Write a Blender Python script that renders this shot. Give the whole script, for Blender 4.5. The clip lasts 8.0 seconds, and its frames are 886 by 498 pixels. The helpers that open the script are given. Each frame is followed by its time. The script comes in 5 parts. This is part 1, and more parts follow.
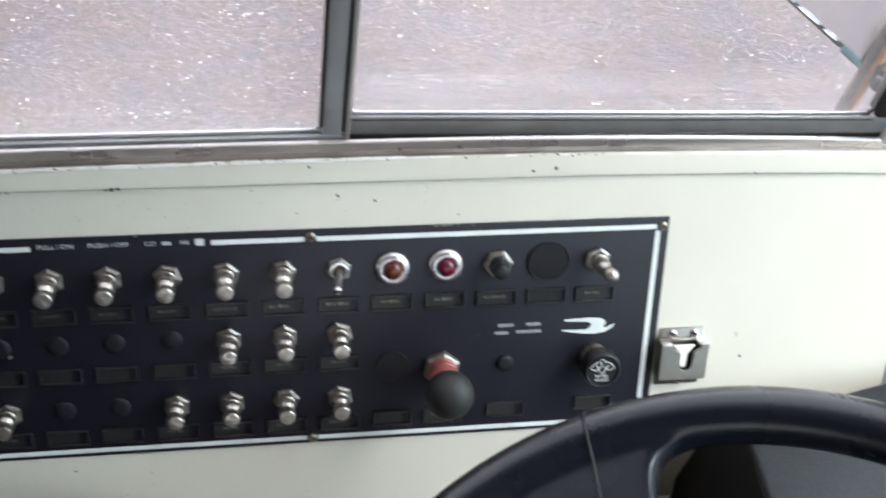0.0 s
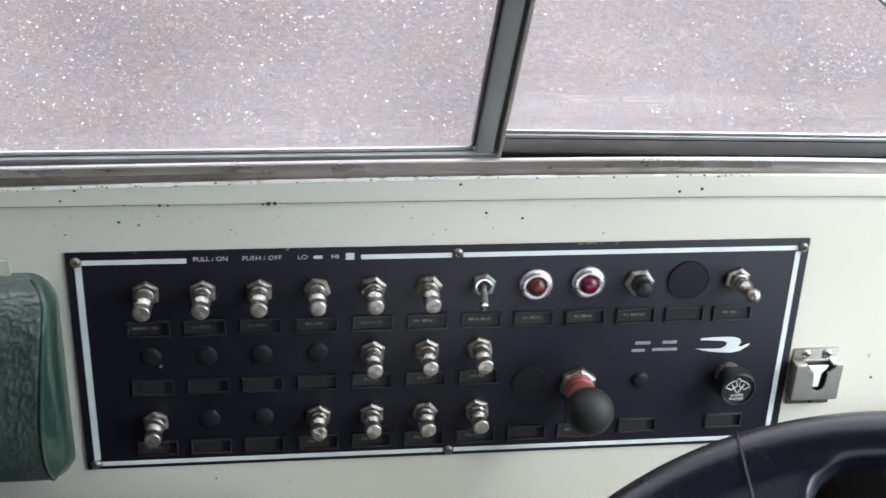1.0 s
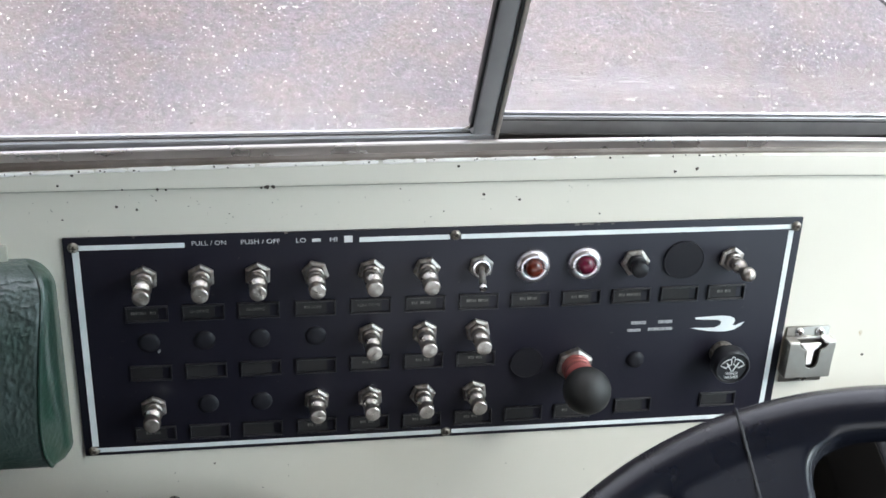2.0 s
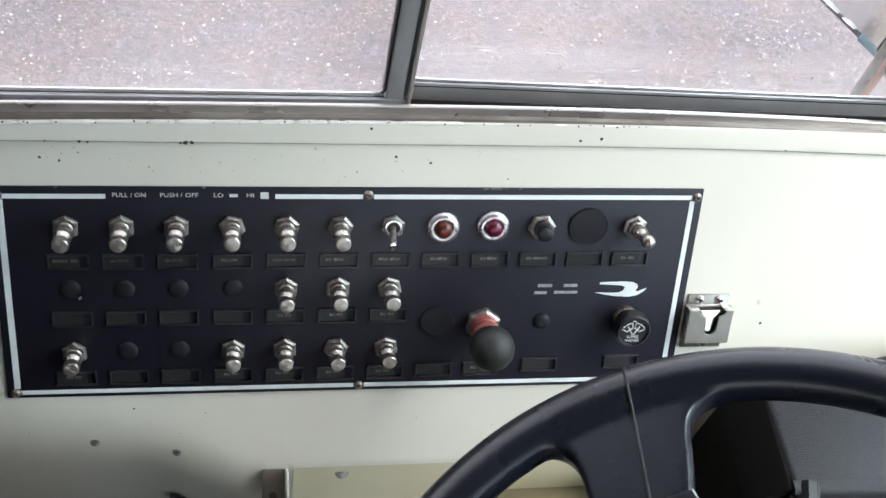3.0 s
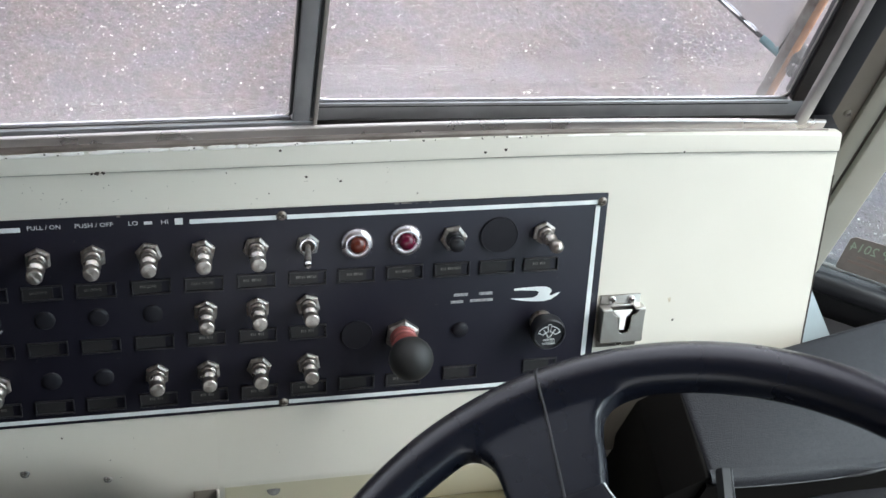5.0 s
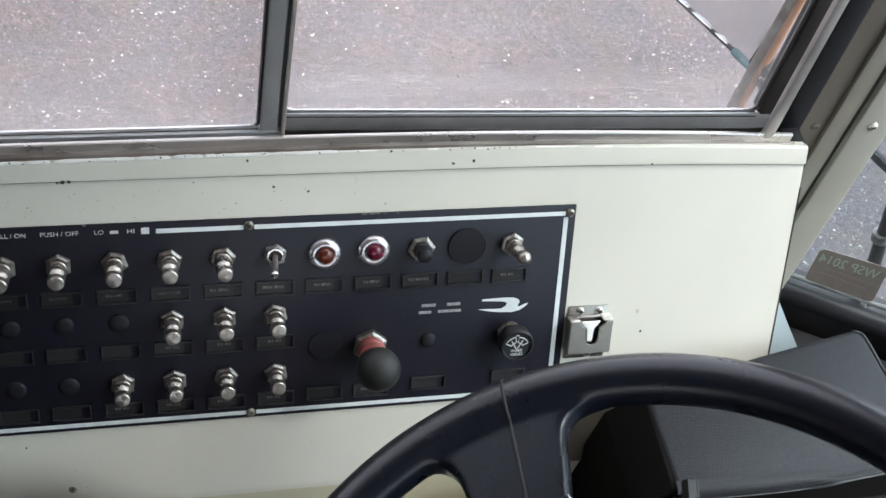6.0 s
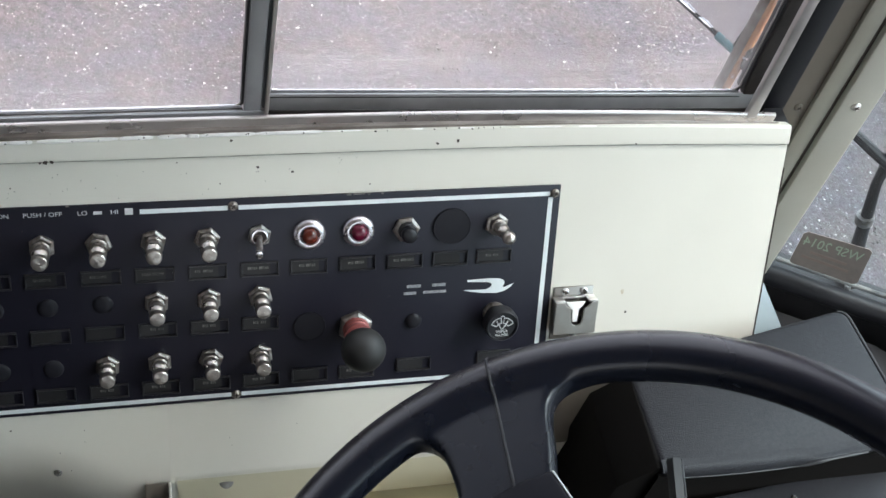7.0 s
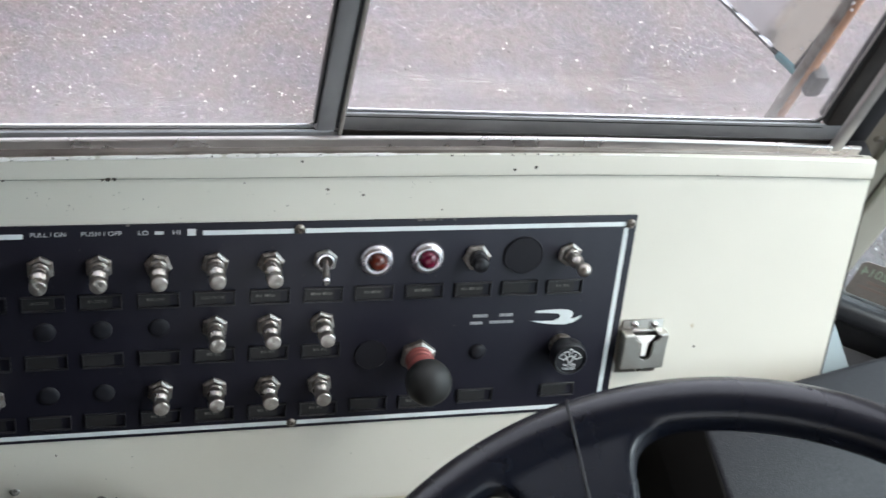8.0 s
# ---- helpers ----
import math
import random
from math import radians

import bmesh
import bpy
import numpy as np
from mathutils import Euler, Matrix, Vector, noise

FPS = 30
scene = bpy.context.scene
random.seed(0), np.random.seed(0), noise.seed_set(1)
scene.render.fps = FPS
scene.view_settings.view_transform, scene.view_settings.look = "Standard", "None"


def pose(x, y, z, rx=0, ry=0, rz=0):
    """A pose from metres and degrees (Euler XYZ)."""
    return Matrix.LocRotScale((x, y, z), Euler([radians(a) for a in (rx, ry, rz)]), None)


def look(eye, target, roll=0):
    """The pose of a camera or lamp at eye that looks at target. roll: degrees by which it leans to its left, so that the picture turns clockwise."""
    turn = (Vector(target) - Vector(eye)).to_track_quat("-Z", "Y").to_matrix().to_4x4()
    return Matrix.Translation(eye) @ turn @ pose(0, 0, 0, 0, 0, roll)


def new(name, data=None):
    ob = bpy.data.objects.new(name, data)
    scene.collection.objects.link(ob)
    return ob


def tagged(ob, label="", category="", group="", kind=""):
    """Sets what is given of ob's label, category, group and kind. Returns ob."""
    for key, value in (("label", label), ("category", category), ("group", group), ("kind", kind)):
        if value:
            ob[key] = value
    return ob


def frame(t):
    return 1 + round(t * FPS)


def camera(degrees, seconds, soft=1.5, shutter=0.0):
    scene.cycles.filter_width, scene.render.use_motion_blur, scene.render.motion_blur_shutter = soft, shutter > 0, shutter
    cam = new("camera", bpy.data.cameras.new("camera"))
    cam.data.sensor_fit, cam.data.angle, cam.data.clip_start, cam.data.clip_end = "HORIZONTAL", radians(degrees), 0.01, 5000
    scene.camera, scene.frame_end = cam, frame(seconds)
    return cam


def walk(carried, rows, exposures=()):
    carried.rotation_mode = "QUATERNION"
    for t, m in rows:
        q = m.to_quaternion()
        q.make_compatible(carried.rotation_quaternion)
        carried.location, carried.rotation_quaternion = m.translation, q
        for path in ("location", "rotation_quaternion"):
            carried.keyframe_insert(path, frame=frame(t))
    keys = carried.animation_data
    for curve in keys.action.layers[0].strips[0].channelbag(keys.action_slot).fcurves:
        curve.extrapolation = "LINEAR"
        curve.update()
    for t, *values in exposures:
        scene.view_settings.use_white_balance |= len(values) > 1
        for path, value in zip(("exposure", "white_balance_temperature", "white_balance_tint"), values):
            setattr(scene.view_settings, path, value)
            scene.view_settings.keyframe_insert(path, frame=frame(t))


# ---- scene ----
cam = camera(41.0, 8.0, shutter=0.3)
PATH = [
    (0, (0.1891, -0.414, 2.1725), (0.4928, 0.7482, 0.5734), 9.62),
    (0.1, (0.1844, -0.4123, 2.1818), (0.4452, 0.7564, 0.5799), 8.27),
    (0.2, (0.1736, -0.4166, 2.178), (0.4217, 0.7716, 0.5884), 8.13),
    (0.3, (0.1639, -0.4166, 2.1785), (0.4128, 0.7755, 0.592), 8.11),
    (0.5, (0.148, -0.4118, 2.1698), (0.3853, 0.7775, 0.5795), 8.38),
    (1, (0.1214, -0.4042, 2.1779), (0.3745, 0.765, 0.5751), 8.67),
    (1.2, (0.1077, -0.403, 2.1738), (0.3634, 0.7758, 0.5785), 8.93),
    (2.3, (0.1054, -0.4173, 2.1761), (0.4212, 0.7216, 0.5627), 10.61),
    (2.5, (0.1195, -0.4269, 2.179), (0.443, 0.7038, 0.5613), 11.10),
    (3, (0.1389, -0.4402, 2.197), (0.4796, 0.6812, 0.5764), 13.57),
    (3.5, (0.1447, -0.4451, 2.2), (0.5078, 0.6739, 0.5826), 13.21),
    (4, (0.1484, -0.4546, 2.2042), (0.5402, 0.671, 0.5981), 13.23),
    (4.5, (0.1516, -0.455, 2.2085), (0.5597, 0.6699, 0.606), 13.30),
    (5, (0.1591, -0.4554, 2.2151), (0.58, 0.6763, 0.6207), 13.34),
    (6.5, (0.1684, -0.4567, 2.2179), (0.6332, 0.6798, 0.6391), 15.21),
    (7, (0.1685, -0.4645, 2.2121), (0.6417, 0.6638, 0.63), 15.22),
    (7.5, (0.1573, -0.4647, 2.2076), (0.6329, 0.6536, 0.6192), 15.93),
    (7.7, (0.1364, -0.4499, 2.2017), (0.6362, 0.6654, 0.6186), 18.39),
    (7.8, (0.1319, -0.4349, 2.1998), (0.6362, 0.6711, 0.6116), 18.87),
    (7.9, (0.1276, -0.4162, 2.1995), (0.6406, 0.6743, 0.6034), 18.54),
    (8, (0.1249, -0.4146, 2.1912), (0.6216, 0.6912, 0.6004), 18.20),
]
walk(cam, [(t, look(eye, target, roll)) for t, eye, target, roll in PATH],
     [(0.0, 2.45), (0.5, 2.38), (1.2, 2.42), (2.4, 2.55), (4.0, 2.42), (6.5, 2.14), (7.0, 2.2), (7.5, 2.22), (8.0, 2.25)])

# ---- world, sun ----
sky_world = bpy.data.worlds.new("overcast_sky")
scene.world = sky_world
sky_world.use_nodes = True
wn, wl = sky_world.node_tree.nodes, sky_world.node_tree.links
sky_tex = wn.new("ShaderNodeTexSky")
sky_tex.sky_type = "NISHITA"
sky_tex.sun_disc = False
sky_tex.sun_elevation = radians(56)
sky_tex.sun_rotation = radians(102)
sky_tex.dust_density = 4.0
grey_sky = wn.new("ShaderNodeHueSaturation")
grey_sky.inputs["Saturation"].default_value = 0.22
wl.new(sky_tex.outputs["Color"], grey_sky.inputs["Color"])
wl.new(grey_sky.outputs["Color"], wn["Background"].inputs["Color"])
wn["Background"].inputs["Strength"].default_value = 0.15

sun = new("sun", bpy.data.lights.new("sun", "SUN"))
sun.data.energy = 0.35
sun.data.angle = radians(24)
sun.data.color = (0.96, 1.0, 0.97)
sun.matrix_world = look((5.4, -1.2, 8.2), (0, 0, 0))

# ---- materials ----


def mat(name, color, rough=0.5, metal=0.0, second=None, scale=40.0, amount=0.5, bump=0.0, bump_scale=300.0,
        stain=0.0, stain_scale=6.0, stain_color=None, spec=0.5, coat=0.0, rough_var=0.1, random_shade=0.0):
    """A surface with fine grain, broad stains and relief at real-world size."""
    m = bpy.data.materials.new(name)
    m.use_nodes = True
    n, l = m.node_tree.nodes, m.node_tree.links
    p = n["Principled BSDF"]
    p.inputs["Metallic"].default_value = metal
    p.inputs["Specular IOR Level"].default_value = spec
    p.inputs["Coat Weight"].default_value = coat
    co = n.new("ShaderNodeTexCoord")

    def noise_tex(s, detail=4.0):
        t = n.new("ShaderNodeTexNoise")
        t.inputs["Scale"].default_value = s
        t.inputs["Detail"].default_value = detail
        l.new(co.outputs["Object"], t.inputs["Vector"])
        return t

    def mix_col(fac, a, b):
        x = n.new("ShaderNodeMix")
        x.data_type = "RGBA"
        for k, v in (("A", a), ("B", b)):
            sock = [i for i in x.inputs if i.name == k and i.type == "RGBA"][0]
            if isinstance(v, tuple):
                sock.default_value = (*v, 1)
            else:
                l.new(v, sock)
        l.new(fac, x.inputs["Factor"])
        return [o for o in x.outputs if o.type == "RGBA"][0]

    def ramp(src, lo, hi, top=1.0):
        r = n.new("ShaderNodeMapRange")
        r.inputs["From Min"].default_value, r.inputs["From Max"].default_value = lo, hi
        r.inputs["To Max"].default_value = top
        l.new(src, r.inputs["Value"])
        return r.outputs["Result"]

    grain = noise_tex(scale)
    broad = noise_tex(stain_scale, 6.0)
    second = second or tuple(c * 0.8 for c in color)
    out = mix_col(ramp(grain.outputs["Fac"], 0.35, 0.65, amount), color, second)
    if stain:
        out = mix_col(ramp(broad.outputs["Fac"], 0.45, 0.75, stain), out, stain_color or tuple(c * 0.5 for c in color))
    if random_shade:
        info = n.new("ShaderNodeObjectInfo")
        out = mix_col(ramp(info.outputs["Random"], 0.0, 1.0, random_shade), out, tuple(c * 0.45 for c in color))
    l.new(out, p.inputs["Base Color"])
    rr = n.new("ShaderNodeMapRange")
    rr.inputs["To Min"].default_value, rr.inputs["To Max"].default_value = max(0.02, rough - rough_var), min(1, rough + rough_var)
    l.new(broad.outputs["Fac"], rr.inputs["Value"])
    l.new(rr.outputs["Result"], p.inputs["Roughness"])
    if bump:
        fine = noise_tex(bump_scale)
        b = n.new("ShaderNodeBump")
        b.inputs["Strength"].default_value = bump
        b.inputs["Distance"].default_value = 0.001
        l.new(fine.outputs["Fac"], b.inputs["Height"])
        l.new(b.outputs["Normal"], p.inputs["Normal"])
    return m


def asphalt_material():
    """Old wet asphalt: dark binder, close-set aggregate of many greys, small pale glinting stones."""
    m = bpy.data.materials.new("asphalt")
    m.use_nodes = True
    n, l = m.node_tree.nodes, m.node_tree.links
    p = n["Principled BSDF"]
    co = n.new("ShaderNodeTexCoord")

    def cells(scale):
        v = n.new("ShaderNodeTexVoronoi")
        v.inputs["Scale"].default_value = scale
        l.new(co.outputs["Object"], v.inputs["Vector"])
        sp = n.new("ShaderNodeSeparateColor")
        l.new(v.outputs["Color"], sp.inputs["Color"])
        return v, sp

    def span(src, a, b, c, d):
        r = n.new("ShaderNodeMapRange")
        for k, x in (("From Min", a), ("From Max", b), ("To Min", c), ("To Max", d)):
            r.inputs[k].default_value = x
        l.new(src, r.inputs["Value"])
        return r.outputs["Result"]

    def times(a, b):
        x = n.new("ShaderNodeMath")
        x.operation = "MULTIPLY"
        l.new(a, x.inputs[0])
        l.new(b, x.inputs[1])
        return x.outputs["Value"]

    def blend(fac, a, b):
        x = n.new("ShaderNodeMix")
        x.data_type = "RGBA"
        sa, sb = [i for i in x.inputs if i.type == "RGBA"]
        l.new(a, sa)
        if isinstance(b, tuple):
            sb.default_value = (*b, 1)
        else:
            l.new(b, sb)
        l.new(fac, x.inputs["Factor"])
        return [o for o in x.outputs if o.type == "RGBA"][0]

    v, sep = cells(130.0)
    r = n.new("ShaderNodeValToRGB")
    e = r.color_ramp.elements
    e[0].position, e[0].color = 0.0, (0.0700, 0.0570, 0.0590, 1)
    e[1].position, e[1].color = 1.0, (0.1100, 0.0900, 0.0920, 1)
    for pos, c in ((0.12, (0.0780, 0.0630, 0.0650, 1)), (0.75, (0.0885, 0.0715, 0.0735, 1)), (0.93, (0.1005, 0.0815, 0.0830, 1))):
        x = e.new(pos)
        x.color = c
    l.new(sep.outputs["Red"], r.inputs["Fac"])
    out = r.outputs["Color"]
    # pale stones of three sizes, each rounder and smaller than its cell
    broad = n.new("ShaderNodeTexNoise")
    broad.inputs["Scale"].default_value, broad.inputs["Detail"].default_value = 1.7, 6.0
    l.new(co.outputs["Object"], broad.inputs["Vector"])
    for scale, cut, lo, size in ((260.0, 0.975, 0.10, 0.6), (165.0, 0.975, 0.10, 0.48), (125.0, 0.99, 0.12, 0.36)):
        w, q = cells(scale)
        pick = span(q.outputs["Red"], cut, cut + 0.004, 0.0, 1.0)
        shade = span(q.outputs["Green"], 0.0, 1.0, lo, 1.0)
        dot = span(w.outputs["Distance"], size, size * 0.6, 0.0, 1.0)
        out = blend(times(times(pick, shade), dot), out, (0.47, 0.43, 0.415))
    # blotches of bluer and of greener binder, a hand wide and a finger wide
    for scale, a, b in ((7.0, (0.95, 0.985, 1.07), (1.04, 1.01, 0.95)), (42.0, (1.12, 1.06, 1.12), (0.86, 0.93, 0.88))):
        t, tint, mixed = n.new("ShaderNodeTexNoise"), n.new("ShaderNodeValToRGB"), n.new("ShaderNodeVectorMath")
        t.inputs["Scale"].default_value = scale
        l.new(co.outputs["Object"], t.inputs["Vector"])
        tint.color_ramp.elements[0].position, tint.color_ramp.elements[0].color = 0.36, (*a, 1)
        tint.color_ramp.elements[1].position, tint.color_ramp.elements[1].color = 0.64, (*b, 1)
        l.new(t.outputs["Fac"], tint.inputs["Fac"])
        mixed.operation = "MULTIPLY"
        l.new(out, mixed.inputs[0])
        l.new(tint.outputs["Color"], mixed.inputs[1])
        out = mixed.outputs["Vector"]
    mul = n.new("ShaderNodeVectorMath")
    mul.operation = "SCALE"
    l.new(out, mul.inputs[0])
    l.new(span(broad.outputs["Fac"], 0.3, 0.7, 0.84, 1.12), mul.inputs["Scale"])
    l.new(mul.outputs["Vector"], p.inputs["Base Color"])
    l.new(span(sep.outputs["Green"], 0.0, 1.0, 0.40, 0.85), p.inputs["Roughness"])
    fine = n.new("ShaderNodeTexNoise")
    fine.inputs["Scale"].default_value = 60.0
    l.new(co.outputs["Object"], fine.inputs["Vector"])
    add = n.new("ShaderNodeMath")
    add.operation = "SUBTRACT"
    l.new(fine.outputs["Fac"], add.inputs[0])
    l.new(v.outputs["Distance"], add.inputs[1])
    b = n.new("ShaderNodeBump")
    b.inputs["Strength"].default_value, b.inputs["Distance"].default_value = 0.35, 0.004
    l.new(add.outputs["Value"], b.inputs["Height"])
    l.new(b.outputs["Normal"], p.inputs["Normal"])
    return m


def glass_material(name, dirt=0.05, tint=(0.97, 0.98, 1.0), band=None):
    """Clear pane: transparent, with Fresnel gloss and a thin uneven film of dust."""
    m = bpy.data.materials.new(name)
    m.use_nodes = True
    n, l = m.node_tree.nodes, m.node_tree.links
    n.remove(n["Principled BSDF"])
    tr = n.new("ShaderNodeBsdfTransparent")
    tr.inputs["Color"].default_value = (*tint, 1)
    gl = n.new("ShaderNodeBsdfGlossy")
    gl.inputs["Roughness"].default_value = 0.03
    lw = n.new("ShaderNodeLayerWeight")
    lw.inputs["Blend"].default_value = 0.5
    pw = n.new("ShaderNodeMath")
    pw.operation = "POWER"
    pw.inputs[1].default_value = 5.0
    l.new(lw.outputs["Facing"], pw.inputs[0])
    fr = n.new("ShaderNodeMapRange")
    fr.inputs["To Min"].default_value, fr.inputs["To Max"].default_value = 0.03, 0.9
    l.new(pw.outputs["Value"], fr.inputs["Value"])
    mx = n.new("ShaderNodeMixShader")
    l.new(fr.outputs["Result"], mx.inputs["Fac"])
    l.new(tr.outputs["BSDF"], mx.inputs[1])
    l.new(gl.outputs["BSDF"], mx.inputs[2])
    co = n.new("ShaderNodeTexCoord")
    no = n.new("ShaderNodeTexNoise")
    no.inputs["Scale"].default_value, no.inputs["Detail"].default_value = 9.0, 8.0
    l.new(co.outputs["Object"], no.inputs["Vector"])
    mr = n.new("ShaderNodeMapRange")
    mr.inputs["From Min"].default_value, mr.inputs["From Max"].default_value = 0.3, 0.75
    mr.inputs["To Min"].default_value, mr.inputs["To Max"].default_value = dirt * 0.3, dirt * 1.7
    l.new(no.outputs["Fac"], mr.inputs["Value"])
    film = mr.outputs["Result"]
    def math_node(op, a, b):
        x = n.new("ShaderNodeMath")
        x.operation = op
        for k, v in enumerate((a, b)):
            if isinstance(v, (int, float)):
                x.inputs[k].default_value = v
            else:
                l.new(v, x.inputs[k])
        return x.outputs["Value"]

    def span(src, a, b, top):
        r = n.new("ShaderNodeMapRange")
        for k, v in (("From Min", a), ("From Max", b), ("To Max", top)):
            r.inputs[k].default_value = v
        l.new(src, r.inputs["Value"])
        return r.outputs["Result"]

    if band:
        # a dried water line just above the bottom rail, broken and wavering, and dried drops
        height, fall = band
        sep = n.new("ShaderNodeSeparateXYZ")
        l.new(co.outputs["Object"], sep.inputs["Vector"])
        waver = n.new("ShaderNodeTexNoise")
        waver.inputs["Scale"].default_value, waver.inputs["Detail"].default_value = 26.0, 3.0
        along = n.new("ShaderNodeCombineXYZ")
        l.new(sep.outputs["X"], along.inputs["X"])
        l.new(along.outputs["Vector"], waver.inputs["Vector"])
        line = math_node("ADD", math_node("MULTIPLY", sep.outputs["X"], fall), math_node("MULTIPLY", waver.outputs["Fac"], 0.002))
        off = math_node("ABSOLUTE", math_node("SUBTRACT", math_node("SUBTRACT", sep.outputs["Z"], height - 0.001), line), 0.0)
        gaps = span(no.outputs["Fac"], 0.42, 0.62, 1.0)
        film = math_node("ADD", film, math_node("MULTIPLY", span(off, 0.0010, 0.0002, 0.20), gaps))
        film = math_node("ADD", film, span(math_node("SUBTRACT", sep.outputs["Z"], height - 0.004), 0.0, -0.014, 0.05))
        drops = n.new("ShaderNodeTexVoronoi")
        drops.inputs["Scale"].default_value = 190.0
        l.new(co.outputs["Object"], drops.inputs["Vector"])
        tint_of = n.new("ShaderNodeSeparateColor")
        l.new(drops.outputs["Color"], tint_of.inputs["Color"])
        film = math_node("ADD", film, math_node("MULTIPLY", span(tint_of.outputs["Red"], 0.975, 0.985, 0.14), span(drops.outputs["Distance"], 0.36, 0.22, 1.0)))
    df = n.new("ShaderNodeBsdfTranslucent")
    df.inputs["Color"].default_value = (0.8, 0.77, 0.76, 1)
    m2 = n.new("ShaderNodeMixShader")
    l.new(film, m2.inputs["Fac"])
    l.new(mx.outputs["Shader"], m2.inputs[1])
    l.new(df.outputs["BSDF"], m2.inputs[2])
    l.new(m2.outputs["Shader"], n["Material Output"].inputs["Surface"])
    return m


M_CREAM = mat("cream_paint", (0.664, 0.648, 0.578), 0.38, second=(0.620, 0.605, 0.538), scale=9, amount=0.6, bump=0.06, bump_scale=900,
              stain=0.25, stain_scale=5, stain_color=(0.53, 0.53, 0.46))
# A darker cream than M_CREAM.
M_CREAM_DULL = mat("dark_cream_paint", (0.40, 0.397, 0.345), 0.5, scale=14, amount=0.5, bump=0.08, bump_scale=500,
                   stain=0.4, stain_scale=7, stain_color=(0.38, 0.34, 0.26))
M_YELLOWED = mat("yellowed_cream_paint", (0.56, 0.53, 0.39), 0.42, second=(0.50, 0.47, 0.34), scale=9, amount=0.6, bump=0.06, bump_scale=900, stain=0.3, stain_scale=7, stain_color=(0.42, 0.38, 0.26))
# Post-edge cream darkened in the colour itself for shade on the post.
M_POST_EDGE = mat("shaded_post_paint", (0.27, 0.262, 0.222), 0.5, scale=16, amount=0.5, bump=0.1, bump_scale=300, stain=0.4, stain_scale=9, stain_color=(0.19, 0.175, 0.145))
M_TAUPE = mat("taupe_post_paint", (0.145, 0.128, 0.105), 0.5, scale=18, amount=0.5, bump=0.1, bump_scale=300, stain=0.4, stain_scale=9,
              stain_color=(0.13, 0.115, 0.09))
M_PLATE = mat("black_plate_enamel", (0.0094, 0.0095, 0.0166), 0.42, second=(0.0120, 0.0121, 0.0200), scale=60, amount=0.6, bump=0.06, bump_scale=1500,
              stain=0.3, stain_scale=14, stain_color=(0.016, 0.016, 0.021), spec=0.3)
M_SLOT = mat("black_plastic", (0.0068, 0.0074, 0.0098), 0.42, second=(0.0100, 0.0108, 0.0135), scale=120, amount=0.5, bump=0.05, bump_scale=900, spec=0.4)
M_HOLDER = mat("glossy_black_holder", (0.0095, 0.0100, 0.0130), 0.30, second=(0.0150, 0.0155, 0.0185), scale=200, amount=0.7, bump=0.08, bump_scale=900, spec=0.6)
M_SLOT_FLOOR = mat("label_strip_grime", (0.0150, 0.0155, 0.0172), 0.5, second=(0.010, 0.010, 0.010), scale=160, amount=0.9, stain=0.5, stain_scale=90,
                   stain_color=(0.012, 0.012, 0.012), random_shade=0.7)
M_STRIPE = mat("white_stripe_ink", (0.72, 0.77, 0.78), 0.45, second=(0.62, 0.67, 0.68), scale=70, amount=0.6, stain=0.3, stain_scale=40,
               stain_color=(0.45, 0.47, 0.46))
M_INK = mat("pale_ink", (0.66, 0.68, 0.68), 0.5, scale=300, amount=0.6)
M_BAR = mat("thin_pale_print", (0.36, 0.37, 0.38), 0.5, second=(0.20, 0.21, 0.22), scale=700, amount=1.0)
M_GRIME = mat("grimy_sealant", (0.22, 0.20, 0.18), 0.7, second=(0.06, 0.06, 0.06), scale=60, amount=1.0)
M_LABEL_INK = mat("worn_label_capitals", (0.21, 0.205, 0.19), 0.6, second=(0.07, 0.07, 0.065), scale=420, amount=1.0)
M_NICKEL = mat("worn_nickel", (0.60, 0.57, 0.545), 0.30, 1.0, second=(0.40, 0.36, 0.32), scale=260, amount=0.8, bump=0.12, bump_scale=700,
               stain=0.4, stain_scale=120, stain_color=(0.34, 0.28, 0.22), rough_var=0.10)
M_NUT = mat("tarnished_nut", (0.41, 0.395, 0.38), 0.39, 0.9, second=(0.22, 0.20, 0.185), scale=300, amount=0.9, bump=0.15, bump_scale=800,
            stain=0.6, stain_scale=150, stain_color=(0.26, 0.20, 0.16))
M_KNOB_FACE = mat("brushed_nickel_face", (0.52, 0.495, 0.465), 0.40, 0.9, second=(0.40, 0.375, 0.345), scale=420, amount=0.9, bump=0.2, bump_scale=900,
                  stain=0.5, stain_scale=260, stain_color=(0.24, 0.20, 0.17))
_fn = M_KNOB_FACE.node_tree
_ft = _fn.nodes.new("ShaderNodeTangent")
_ft.direction_type, _ft.axis = "RADIAL", "Y"
_fn.links.new(_ft.outputs["Tangent"], _fn.nodes["Principled BSDF"].inputs["Tangent"])
_fn.nodes["Principled BSDF"].inputs["Anisotropic"].default_value = 0.75
M_CHROME = mat("chrome", (0.86, 0.86, 0.88), 0.10, 1.0, scale=200, amount=0.3, rough_var=0.05)
M_LATCH = mat("grey_pressed_steel", (0.36, 0.35, 0.325), 0.30, 0.9, second=(0.30, 0.288, 0.265), scale=90, amount=0.7, bump=0.05, bump_scale=500,
              stain=0.4, stain_scale=60, stain_color=(0.26, 0.22, 0.18), rough_var=0.08)
